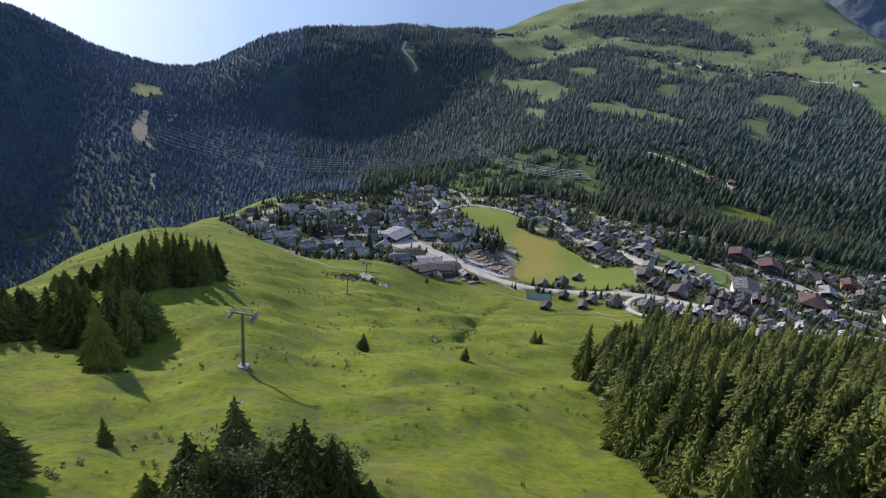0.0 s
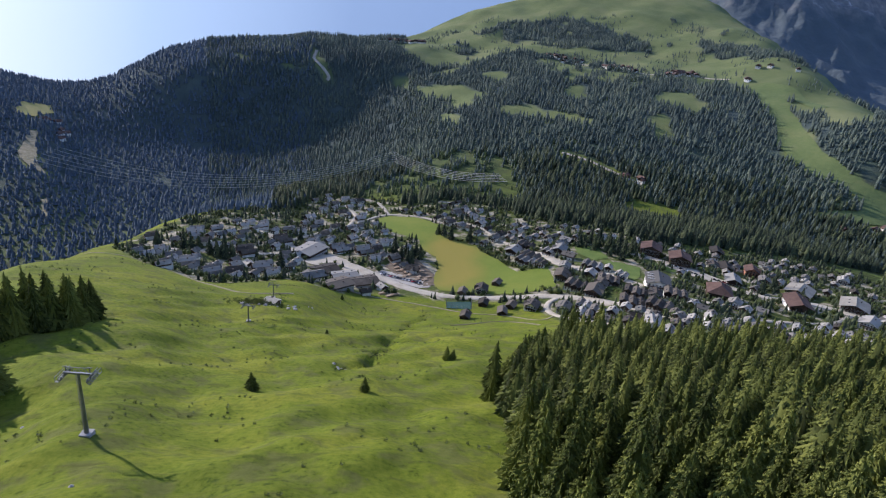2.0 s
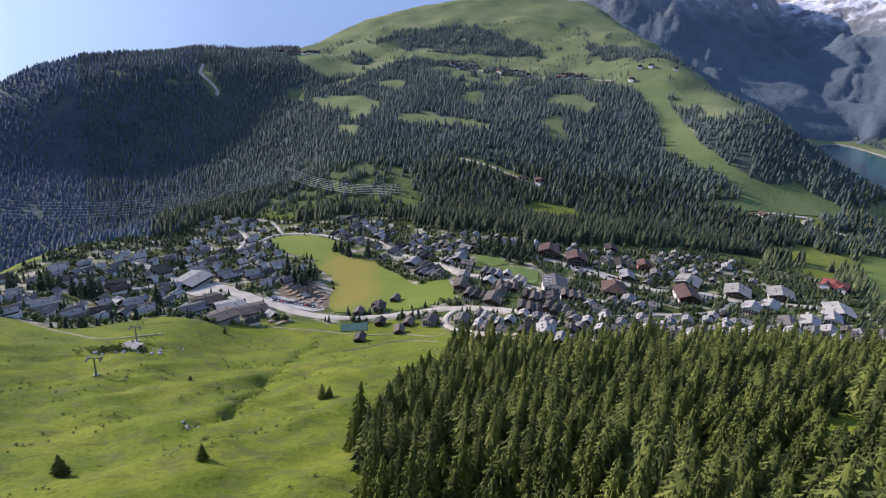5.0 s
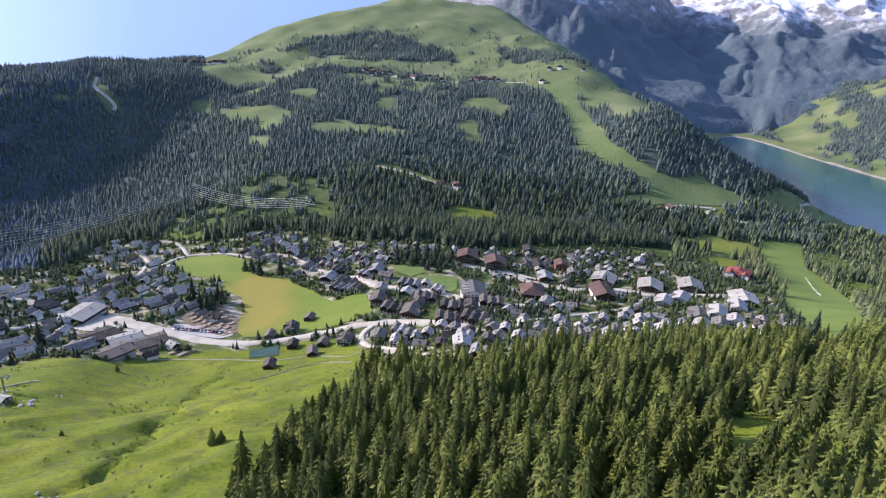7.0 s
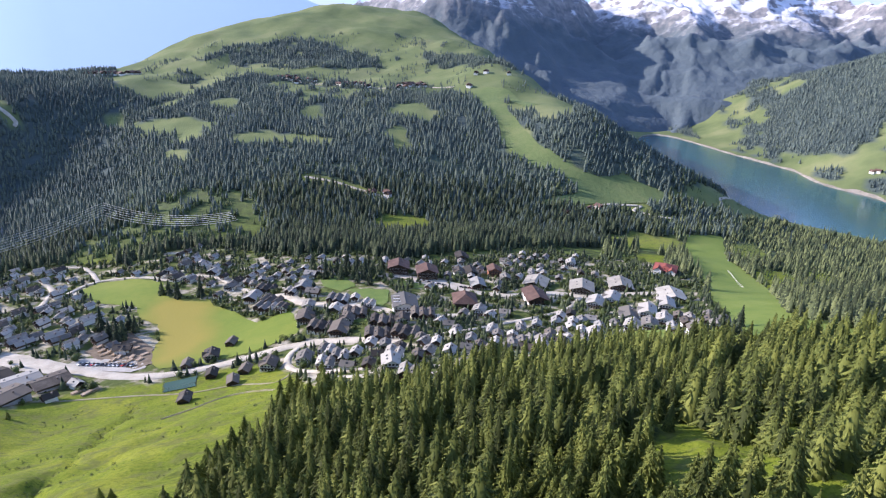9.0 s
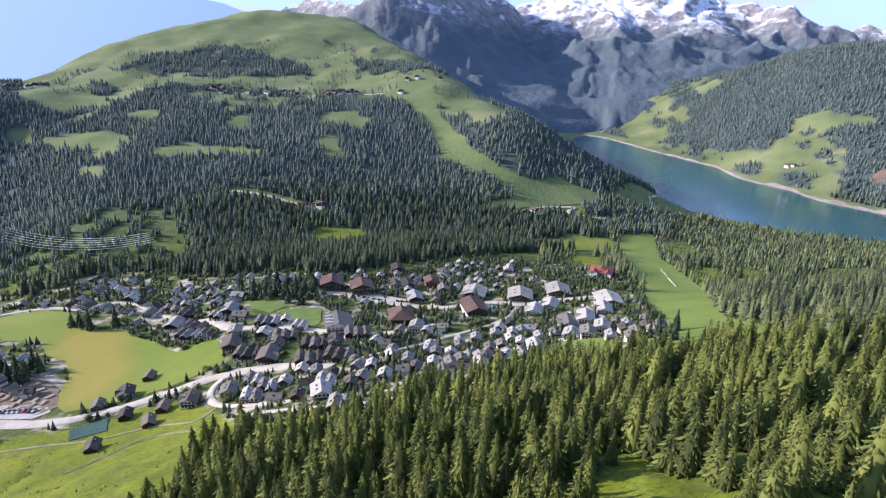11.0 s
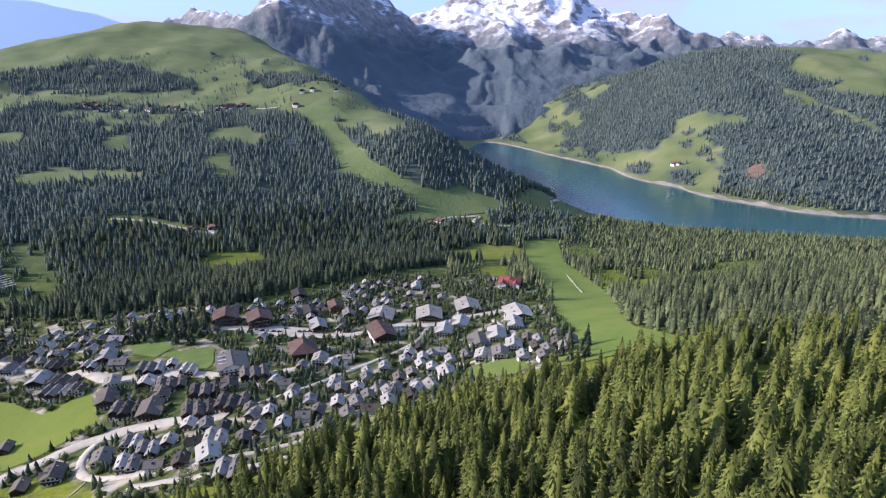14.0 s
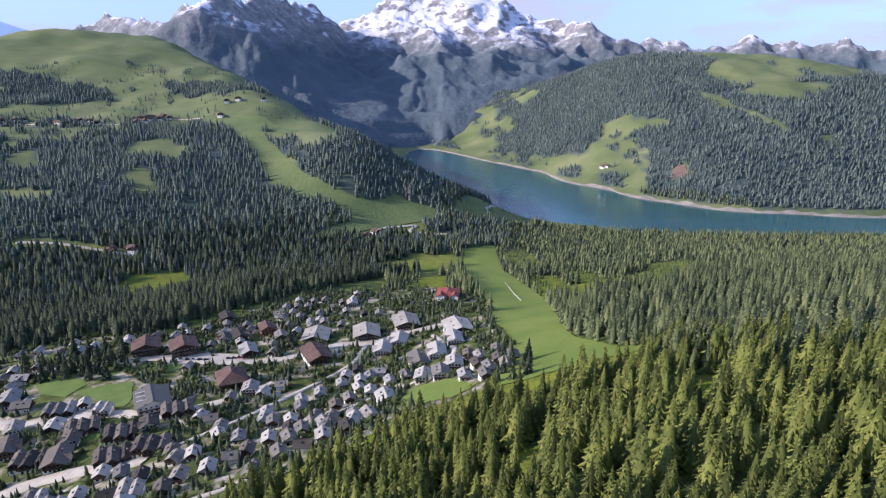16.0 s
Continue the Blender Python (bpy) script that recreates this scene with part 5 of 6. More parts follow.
def gable_roof(name, w, d, eave, ridge, over, thick, mat):
    """Two thick roof slopes with overhangs and a ridge cap."""
    v, f = [], []
    slope = (ridge - eave) / (w / 2)
    hw, hd = w / 2 + over, d / 2 + over * 1.15
    low = ridge - slope * hw
    for side in (-1, 1):
        b = len(v)
        for y in (-hd, hd):
            v += [(0, y, ridge + thick), (side * hw, y, low + thick), (side * hw, y, low), (0, y, ridge)]
        q = [(0, 1, 5, 4), (1, 2, 6, 5), (2, 3, 7, 6), (0, 3, 2, 1), (4, 5, 6, 7)]
        f += [tuple(b + k for k in (t if side > 0 else t[::-1])) for t in q]
    box_faces(v, f, -0.18, 0.18, -hd, hd, ridge + thick - 0.06, ridge + thick + 0.10)
    return mesh_of(name, v, f, mat)


def hip_roof(name, w, d, eave, ridge, over, thick, mat):
    v, f = [], []
    hw, hd = w / 2 + over, d / 2 + over
    v = [(-hw, -hd, eave), (hw, -hd, eave), (hw, hd, eave), (-hw, hd, eave), (-hw, -hd, eave + thick), (hw, -hd, eave + thick), (hw, hd, eave + thick), (-hw, hd, eave + thick),
         (0, -hd * 0.35, ridge), (0, hd * 0.35, ridge)]
    f = [(3, 2, 1, 0), (0, 1, 5, 4), (1, 2, 6, 5), (2, 3, 7, 6), (3, 0, 4, 7), (4, 5, 8), (5, 6, 9, 8), (6, 7, 9), (7, 4, 8, 9)]
    return mesh_of(name, v, f, mat)


WINDOW = box_mesh("window", (1.3, 0.14, 1.25), GLASS)
FRAME_V, FRAME_F = [], []
for bar in ((-0.78, -0.65, -0.1, 1.35), (0.65, 0.78, -0.1, 1.35), (-0.65, 0.65, 1.22, 1.35), (-0.65, 0.65, -0.1, 0.03)):
    box_faces(FRAME_V, FRAME_F, bar[0], bar[1], -0.1, 0.1, bar[2], bar[3])
FRAME = mesh_of("window_frame", FRAME_V, FRAME_F, PLASTER)
SKYLIGHT = box_mesh("skylight", (1.1, 1.5, 0.16), GLASS)
DOOR = box_mesh("door", (1.2, 0.16, 2.1), TIMBER)
CHIMNEY_V, CHIMNEY_F = [], []
box_faces(CHIMNEY_V, CHIMNEY_F, -0.4, 0.4, -0.4, 0.4, -1.6, 1.1)
box_faces(CHIMNEY_V, CHIMNEY_F, -0.5, 0.5, -0.5, 0.5, 1.1, 1.25)
CHIMNEY = mesh_of("chimney", CHIMNEY_V, CHIMNEY_F, BRICKWORK)


def balcony_mesh(width):
    v, f = [], []
    box_faces(v, f, -width / 2, width / 2, -1.3, 0, -0.15, 0)
    box_faces(v, f, -width / 2, width / 2, -1.36, -1.26, 0.15, 0.95)
    for k in (-1, 1):
        box_faces(v, f, k * width / 2 - 0.06, k * width / 2 + 0.06, -1.26, 0, 0.15, 0.95)
    return mesh_of("balcony", v, f, TIMBER)


def house_kind(name, label, w, d, eave, rise, roof_mat, lower, upper, storeys, columns, over=1.2, category="house", hip=False, group="village houses", balconies=True, frames=False, lights=0, wing=0):
    """A gabled house, ridge along y and front gable at -y: plinth walls, timber upper walls, roof, windows, balconies, chimney."""
    home = new(name)
    tagged(home, label, category, group)
    ridge = eave + rise
    split = min(eave - 0.5, 2.9)
    v, f = [], []
    box_faces(v, f, -w / 2, w / 2, -d / 2, d / 2, -3.5, split)
    part("lower_wall", mesh_of("lower_wall", v, f, lower), home)
    part("upper_wall", gable_wall("upper_wall", w + 0.16, d + 0.16, split, eave, ridge if not hip else eave + 0.01, upper), home)
    roof = part("roof", (hip_roof if hip else gable_roof)("roof", w, d, eave, ridge, over, 0.32, roof_mat), home)
    part("chimney", CHIMNEY, roof, "", pose(w * 0.2, d * 0.15, ridge - rise * 0.3))
    for k in range(lights):
        tilt = math.degrees(math.atan2(rise, w / 2))
        part("skylight", SKYLIGHT, roof, "", pose(-w * 0.25, (k - (lights - 1) / 2) * d * 0.36, eave + rise * 0.5 + 0.36, 0, -tilt, 0))
    if wing:
        turned = pose(wing * w * 0.36, -0.08 * d, 0, 0, 0, 90)
        part("side_wing", gable_wall("side_wing", d * 0.42, w * 0.52, -3.5, eave - 0.5, eave - 0.5 + rise * 0.72, lower), home, "", turned)
        part("wing_roof", gable_roof("wing_roof", d * 0.42, w * 0.52, eave - 0.5, eave - 0.5 + rise * 0.72, over * 0.7, 0.28, roof_mat), home, "", turned)
    step = w / (columns + 0.4)
    for s in range(storeys):
        z = 0.9 + 2.8 * s
        for c in range(columns):
            x = (c - (columns - 1) / 2) * step
            if s == 0 and c == columns // 2:
                part("door", DOOR, home, "", pose(x, -d / 2 - 0.06, -0.1))
                continue
            if z + 1.4 > eave + rise * (1 - abs(x) / (w / 2)) - 0.4:
                continue
            pane = part("window", WINDOW, home, "", pose(x, -d / 2 - 0.06, z))
            if frames:
                part("window_frame", FRAME, pane, "", pose(0, -0.02, 0))
        if s and balconies and z < eave + rise * 0.4:
            part("balcony", balcony_mesh(w * 0.92), home, "dark timber balcony", pose(0, -d / 2 - 0.08, z - 0.85))
        for side in (-1, 1):
            for k in (-0.28, 0.22) if w > 9 else ():
                if z + 1.4 < eave:
                    part("window", WINDOW, home, "", pose(side * (w / 2 + 0.06), k * d, z, 0, 0, 90))
    home.location = (0, 0, -500)
    return home


def terrace_kind(label, units, w, d, eave, rise, roof_mat, upper):
    """Narrow gabled houses built side by side, stepped against each other."""
    home = tagged(new("terraced_houses"), label, "house", "village houses")
    for u in range(units):
        x, y, z = (u - (units - 1) / 2) * (w + 0.05), (1.9, -1.2, 0.8, -0.4)[u % 4], (0.0, 0.55, -0.35, 0.2)[u % 4]
        at = pose(x, y, z)
        v, f = [], []
        box_faces(v, f, -w / 2, w / 2, -d / 2, d / 2, -4.0, 2.6)
        part("lower_wall", mesh_of("lower_wall", v, f, PLASTER), home, "", at)
        part("upper_wall", gable_wall("upper_wall", w + 0.02, d + 0.1, 2.6, eave, eave + rise, upper), home, "", at)
        roof = part("roof", gable_roof("roof", w, d, eave, eave + rise, 0.55, 0.26, roof_mat), home, "", at)
        part("chimney", CHIMNEY, roof, "", pose(w * 0.18, d * (0.2 - 0.13 * u), eave + rise * 0.7))
        tilt = math.degrees(math.atan2(rise, w / 2))
        part("skylight", SKYLIGHT, roof, "", pose(-w * 0.25, (u - 1) * d * 0.16, eave + rise * 0.5 + 0.30, 0, -tilt, 0))
        part("door", DOOR, home, "", at @ pose(-w * 0.25, -d / 2 - 0.06, -0.1))
        for px, pz in ((w * 0.2, 0.9), (-w * 0.2, 3.4), (w * 0.2, 3.4)):
            part("window", WINDOW, home, "", at @ pose(px, -d / 2 - 0.09, pz))
        part("balcony", balcony_mesh(w * 0.86), home, "dark timber balcony", at @ pose(0, -d / 2 - 0.1, 2.75))
    home.location = (0, 0, -500)
    return home


HOUSES = {
    "T": [terrace_kind(t, 3, 6.3, 14.0, 4.7, 2.0, m, u) for t, m, u in (("row of dark-roofed terraced houses with timber gables", ROOF_DARK, TIMBER), ("row of grey-roofed terraced houses with white gables", ROOF_GREY, PLASTER), ("row of slate-grey terraced houses with timber gables", ROOF_BLUE, TIMBER))],
    "U": [terrace_kind(t, 2, 5.6, 10.5, 4.4, 1.8, m, u) for t, m, u in (("pair of pale-roofed terraced chalets", ROOF_GREY, TIMBER), ("pair of dark-roofed terraced chalets", ROOF_DARK, PLASTER), ("pair of white terraced chalets with grey roof", ROOF_GREY, PLASTER))],
    "S": [house_kind("chalet", "small chalet with pale grey roof and timber gable", 6.4, 7.4, 3.9, 1.9, m, PLASTER, u, 2, 2, 0.9, lights=1)
          for m, u in ((ROOF_GREY, TIMBER), (ROOF_GREY, PLASTER), (ROOF_BLUE, PLASTER), (ROOF_DARK, TIMBER), (ROOF_GREY, TIMBER))],
    "M": [house_kind("chalet", "two-storey alpine chalet with timber upper floor and grey roof", 9.4, 10.8, 5.0, 2.4, m, PLASTER, u, 3, 4, lights=2, wing=g)
          for m, u, g in ((ROOF_GREY, TIMBER, 1), (ROOF_BLUE, TIMBER, -1), (ROOF_DARK, PLASTER, -1), (ROOF_GREY, PLASTER, 0))],
    "L": [house_kind("guest_house", "large guest house with timber balconies and broad dark roof", 11.8, 17.0, 5.2, 2.5, m, PLASTER, u, 3, 5, 1.5, wing=g)
          for m, u, g in ((ROOF_DARK, TIMBER, 1), (ROOF_BLUE, TIMBER, -1), (ROOF_GREY, PLASTER, -1))],
    "K": [house_kind("barn", "weathered dark timber barn beside the meadow road", 6.8, 9.6, 3.2, 2.0, ROOF_DARK, TIMBER, TIMBER, 1, 2, 0.8, "barn", group="meadow barns", balconies=False)],
    "X": [house_kind("lift_station", "long station building with pale roof strips", 22, 30, 6.0, 2.0, ROOF_BLUE, CONCRETE, TIMBER, 2, 6, 1.2, "station", lights=4)],
    "F": [house_kind("station_hall", "low wide hall with a shallow dark grey roof beside the road", 17, 22, 4.6, 1.7, m, CONCRETE, TIMBER, 1, 5, 1.0, "hall", balconies=False, lights=3) for m in (ROOF_DARK, ROOF_BLUE)],
    "D": [house_kind("hotel", "dark timber hotel with rows of balconies", 20, 20, 8.6, 3.8, ROOF_RUST, TIMBER, TIMBER, 3, 7, 1.6, "hotel", frames=True)],
    "W": [house_kind("apartment_house", "large apartment house with pale metal roof and dark timber gable", 20, 22, 5.8, 3.3, ROOF_PALE, PLASTER, TIMBER, 4, 7, 2.0, "hotel", frames=True, lights=2)],
    "B": [house_kind("hotel", "white hotel with blue-grey striped metal roof", 20, 24, 8.5, 3.4, ROOF_BLUE, PLASTER, PLASTER, 3, 6, 1.2, "hotel", frames=True, lights=4)],
    "R": [house_kind("hotel", "dark reddish-brown hotel with steep hipped roof", 19, 22, 7.0, 6.5, ROOF_RUST, TIMBER, TIMBER, 3, 6, 1.4, "hotel", True)],
    "N": [house_kind("hotel", "house with a wide rust-brown roof", 18, 26, 6.0, 3.6, ROOF_RUST, PLASTER, TIMBER, 2, 5, 1.6, "hotel")],
    "O": [house_kind("guest_house", "terracotta-coloured guest house with brown roof", 12, 15, 7.0, 3.2, ROOF_RUST, TERRACOTTA, TERRACOTTA, 3, 4, 1.3, wing=1)],
    "P": [house_kind("hotel", "white hotel with bright red hipped roof beside the piste", 22, 24, 7.6, 4.0, ROOF_RED, PLASTER, PLASTER, 4, 7, 1.4, "hotel", True)],
}
for side, d0 in ((-1, -12.0), (1, -12.0)):
    wing = part("gable_wing", gable_wall("gable_wing", 8, 5, -3.5, 8.2, 11.0, PLASTER), HOUSES["P"][0], "white gabled wing", pose(side * 7.0, d0, 0))
    part("wing_roof", gable_roof("wing_roof", 8, 9, 8.2, 11.0, 0.8, 0.3, ROOF_RED), wing, "red gable roof", pose(0, 2, 0))
    for z in (1.0, 3.8):
        for x in (-2, 2):
            part("window", WINDOW, wing, "", pose(x, -2.56, z))
strip = box_mesh("roof_strip", (0.5, 9.6, 0.3), PLASTER)
slope = math.degrees(math.atan2(3.4, 10))
for y in (-6, 0, 6):
    part("roof_strip", strip, HOUSES["B"][0], "white strip down the roof", pose(-5.0, y, 8.5 + 1.7 + 0.42, 0, -slope, 90))
QUARTERS = {
    "left": "-172,611,L -145,497,L -119,476,L -109,553,L -103,480,L -85,510,L -85,613,L -215,606,M -161,511,M -152,615,M -152,571,M -147,448,M -112,652,M -85,659,M -73,491,M -200,535,S -179,504,S -99,520,S",
    "station": "-52,582,X",
    "centre": "-51,612,L -24,599,L 2,596,L -71,660,M -69,728,M -57,774,M -56,702,M -44,653,M -44,807,M -35,688,M -33,843,M -31,762,M -16,685,M -12,835,M -12,643,M -7,734,M 5,665,M 14,571,M 16,604,M 23,632,M 34,576,M -73,824,S -72,703,S -58,862,S -46,746,S -23,798,S 4,781,S 12,710,S 43,555,S",
    "frontrow": "-31,520,F -38,486,L -16,474,F -12,506,F 6,498,F 8,470,S 22,487,S",
    "meadow": "111,489,M 51,543,M 93,484,S 85,411,S 106,450,S 129,511,S 127,440,S 142,432,M 116,423,S",
    "north": "165,607,L 176,580,L 105,714,M 118,755,M 118,702,M 138,739,M 144,712,M 152,656,M 161,667,M 180,551,M 51,775,S 67,756,S 91,733,S 100,744,S 104,788,S 117,801,S 127,812,S 128,693,S 132,782,S 135,676,S 137,639,S 141,836,S 151,692,S 152,771,S 161,731,S",
    "northeast": "211,591,L 213,567,M 228,625,M 189,645,S 199,652,S 210,679,S 211,642,S 220,645,S 222,688,S 229,653,S 244,689,S 244,641,S 247,625,S 257,683,S 266,656,S 278,646,S 290,646,S",
    "middle": "168,567,L 180,619,L 225,486,L 225,530,L 270,449,L 197,587,M 199,533,M 215,507,M 243,501,M 250,445,M 240,526,S",
    "darks": "189,508,L 192,475,L 202,458,L 219,421,L 235,450,L 236,410,L 215,476,M",
    "rowhouses": "164,420,M 169,389,M 180,421,M 181,395,M 186,299,M 192,336,M 204,358,M 175,363,S 183,348,S 192,394,S 198,370,S 208,407,S 211,339,S 213,393,S 215,374,S",
    "chalets": "318,439,M 337,322,M 222,346,S 233,339,S 237,305,S 238,389,S 241,370,S 246,339,S 255,340,S 255,311,S 264,304,S 266,367,S 270,343,S 271,396,S 275,414,S 276,304,S 286,297,S 286,347,S 291,371,S 294,338,S 299,390,S 302,438,S 306,350,S 325,389,S 328,358,S 335,426,S 340,389,S 342,361,S 358,358,S 360,390,S 360,372,S 377,359,S 380,382,S 385,401,S 386,352,S 389,382,S",
    "terraces": "411,363,L 425,415,L 426,358,L 445,416,L 455,365,L 375,326,M 376,312,M 396,317,M 368,272,S 368,287,S 383,280,S 388,271,S 391,295,S 400,285,S 406,278,S 409,306,S 416,321,S 423,302,S",
    "upper": "507,545,M 386,512,S 426,545,S 442,585,S 443,533,S 449,558,S 449,520,S 450,496,S 460,596,S 465,547,S 475,579,S 483,605,S 483,527,S 485,503,S 489,552,S 493,490,S 502,584,S 539,573,S",
    "hotels": "313,593,D 333,566,D 266,476,B 319,465,R 387,453,N 365,517,L 382,559,L 402,614,L 370,564,M 403,524,M 406,551,O",
    "white": "417,491,W 445,456,W 482,443,W 483,383,W",
    "red": "579,473,P",
}
RIDGES = {"left": 62, "station": 30, "centre": 55, "frontrow": 60, "meadow": 20, "north": 40, "northeast": 35, "middle": 32, "darks": 30, "rowhouses": 28,
          "chalets": 38, "terraces": 45, "upper": 40, "hotels": 28, "white": 40, "red": 45}
house_rng = random.Random(9)
SITES = []
used = set()
for quarter, text in QUARTERS.items():
    for item in text.split():
        x, y, size = item.split(",")
        x, y = float(x), float(y)
        if quarter in ("left", "centre", "darks", "middle", "rowhouses", "north") and size in "LM" and house_rng.random() < 0.8:
            size = "T" if size == "L" else "U"
        if quarter == "meadow" and size == "S":
            size = "K"
        kinds = HOUSES[size]
        k = house_rng.randrange(len(kinds))
        if quarter == "darks" and size == "T":
            k = 0
        if quarter == "rowhouses" and size == "U":
            k = (0, 2)[house_rng.randrange(2)]
        if quarter in ("darks", "middle") and size == "L":
            k = 0
        if quarter in ("centre", "darks", "middle", "north") and size == "M" and house_rng.random() < 0.55:
            k = 2
        if quarter in ("terraces", "chalets", "rowhouses") and size in "LM":
            k = 2 if size == "L" else 3
        if quarter == "meadow" and size == "M":
            k = 2
        if quarter == "left" and size in "LM":
            k = 1
        turn = -RIDGES[quarter] + house_rng.uniform(-9, 9) + (90 if house_rng.random() < 0.13 and size in "SM" else 0)
        m = pose(x, y, float(ground(x, y)) + 0.2, 0, 0, turn)
        SITES.append((x, y, {"S": 6.5, "M": 9, "U": 9, "K": 7, "L": 12, "T": 13, "F": 15}.get(size, 18)))
        if (size, k) in used:
            copy_thing(kinds[k], m)
        else:
            used.add((size, k))
            kinds[k].matrix_basis = m
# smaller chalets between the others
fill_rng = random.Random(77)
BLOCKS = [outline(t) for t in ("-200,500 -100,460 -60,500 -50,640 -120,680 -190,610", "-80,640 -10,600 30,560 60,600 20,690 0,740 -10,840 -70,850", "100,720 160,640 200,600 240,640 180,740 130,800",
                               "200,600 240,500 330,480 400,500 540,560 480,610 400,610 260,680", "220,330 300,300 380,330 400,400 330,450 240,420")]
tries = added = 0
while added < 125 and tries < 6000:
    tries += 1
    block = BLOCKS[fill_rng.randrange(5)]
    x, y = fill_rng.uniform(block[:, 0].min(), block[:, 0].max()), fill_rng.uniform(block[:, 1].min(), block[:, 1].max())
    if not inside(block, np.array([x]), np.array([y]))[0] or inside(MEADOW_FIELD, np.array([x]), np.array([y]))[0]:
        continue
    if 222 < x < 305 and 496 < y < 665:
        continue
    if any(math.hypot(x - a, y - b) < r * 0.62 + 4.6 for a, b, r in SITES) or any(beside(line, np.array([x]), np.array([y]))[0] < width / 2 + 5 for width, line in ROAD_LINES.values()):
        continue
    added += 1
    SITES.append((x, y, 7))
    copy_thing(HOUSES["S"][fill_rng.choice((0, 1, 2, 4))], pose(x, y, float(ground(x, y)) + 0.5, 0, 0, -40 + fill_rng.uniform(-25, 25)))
for size, kinds in HOUSES.items():
    for k, kind in enumerate(kinds):
        if (size, k) not in used:
            for ob in (*kind.children_recursive, kind):
                bpy.data.objects.remove(ob)

# trees between the houses
def broad_template(seed):
    """A leafy round crown of many small clumps round an uneven core; height 1."""
    g = random.Random(seed)
    v, f = [(0, 0, 0.90)], []
    for z, r in ((0.72, 0.26), (0.38, 0.34)):
        v += [(r * g.uniform(0.75, 1.15) * math.cos(1.047 * k + z), r * g.uniform(0.75, 1.15) * math.sin(1.047 * k + z), z + g.uniform(-0.07, 0.07)) for k in range(6)]
    v.append((0, 0, 0.0))
    for k in range(6):
        j = (k + 1) % 6
        f += [(0, 1 + k, 1 + j), (1 + k, 7 + k, 7 + j), (1 + k, 7 + j, 1 + j), (7 + k, 13, 7 + j)]
    for _ in range(64):
        a, c, q = g.uniform(0, 6.283), g.uniform(-0.8, 1), 0.40 * g.uniform(0.8, 1.1)
        p = Vector((q * math.cos(a) * math.sqrt(1 - c * c), q * math.sin(a) * math.sqrt(1 - c * c), 0.55 + q * c))
        b = len(v)
        for _ in range(3):
            v.append(tuple(p + Vector((g.uniform(-1, 1), g.uniform(-1, 1), g.uniform(-0.8, 0.8))) * 0.14))
        f.append((b, b + 1, b + 2))
    return v, f


site_x, site_y, site_r = (np.array(v) for v in zip(*SITES))
x, y = rng.uniform(-220, 600, 34000), rng.uniform(280, 880, 34000)
ok = inside(VILLAGE, x, y) & ~inside(MEADOW_FIELD, x, y) & ~inside(SKI_PISTE, x, y) & ~inside(CHALET_LAWN, x, y)
for width, line in ROAD_LINES.values():
    ok &= beside(line, x, y) > width / 2 + 2
ok &= (np.hypot(x[:, None] - site_x, y[:, None] - site_y) > site_r * 0.72).all(1)
ok &= waves(x, y, 38, 5) + 0.6 * waves(x, y, 120, 5) + 0.25 * (x > 230) + 0.05 > rng.uniform(-0.5, 0.9, len(x))
x, y = x[ok], y[ok]
ok = ~((x > 20) & (x < 76) & (y > 485) & (y < 600)) & ~((x > 226) & (x < 282) & (y > 496) & (y < 604))
x, y = x[ok], y[ok]
keep = scatter(rng, x, y, 4.6)
shade = rng.random(len(x))
loose = []
for n, i in enumerate(keep):
    if n < 90 and shade[i] < 0.5:
        plant(BROADS[int(rng.integers(2))], x[i], y[i], rng.uniform(0.75, 1.25))
    elif n < 90:
        plant(VILLAGERS[int(rng.integers(2))], x[i], y[i], rng.uniform(0.4, 0.75), "spruce standing between the houses", "village trees")
    else:
        loose.append(i)
loose = np.array(loose)
half = int(len(loose) * 0.55)
forest_stuff("garden_trees", "spruces in the village gardens", x[loose[:half]], y[loose[:half]], 4 + 8 * rng.beta(1.6, 2.2, half), cone_template(7, 3, 12), NEEDLES_VALLEY, rng, 1.5)
bush = broad_template(3)
forest_stuff("garden_bushes", "leafy bushes and hedges in the village gardens", x[loose[half:]], y[loose[half:]], 2.5 + 4.5 * rng.beta(1.5, 2.0, len(loose) - half), bush, LEAVES, rng, 1.2)


# tall spruces that stand out between the roofs
for spot in ("-196,570 -166,553 -157,546 -153,556 -139,542 -131,536 -123,533 -118,541 -111,551 -134,546 -126,542 -71,521", "35,604 41,580 47,565 51,572 57,596 61,587 46,590 52,582 88,676 94,672 101,657 122,651 -26,692 -67,624",
             "268,600 276,596 284,592 292,590 262,590 300,610 258,606 250,596 345,590 352,583 396,500 401,468 376,488 253,603 264,612 260,575 271,582 268,562 280,630 246,618 238,608 256,625 272,640 286,600 290,620 248,640 232,628 264,588 240,660 407,294 376,265 364,251 372,246 398,262 389,268 361,259 382,256 392,276 402,286"):
    for q in spot.split():
        px, py = (float(w) for w in q.split(","))
        if min(np.hypot(site_x - px, site_y - py) - site_r * 0.42) > 0:
            plant(VILLAGERS[int(rng.integers(2))], px, py, rng.uniform(1.0, 1.4) * (0.72 if py < 300 else 1), "tall dark spruce between the village roofs", "village trees")

# far hamlets on the bench of the opposite hill
FARM = house_kind("farmhouse", "small far farmhouse with brown roof on the green bench", 11, 14, 5, 3.4, ROOF_RUST, PLASTER, TIMBER, 1, 2, 1.2, "house", False, "far hamlet", False)
FARM.matrix_basis = pose(521, 1870, float(ground(521, 1870)) + 1.2, 0, 0, 20)
farm_rng = random.Random(21)
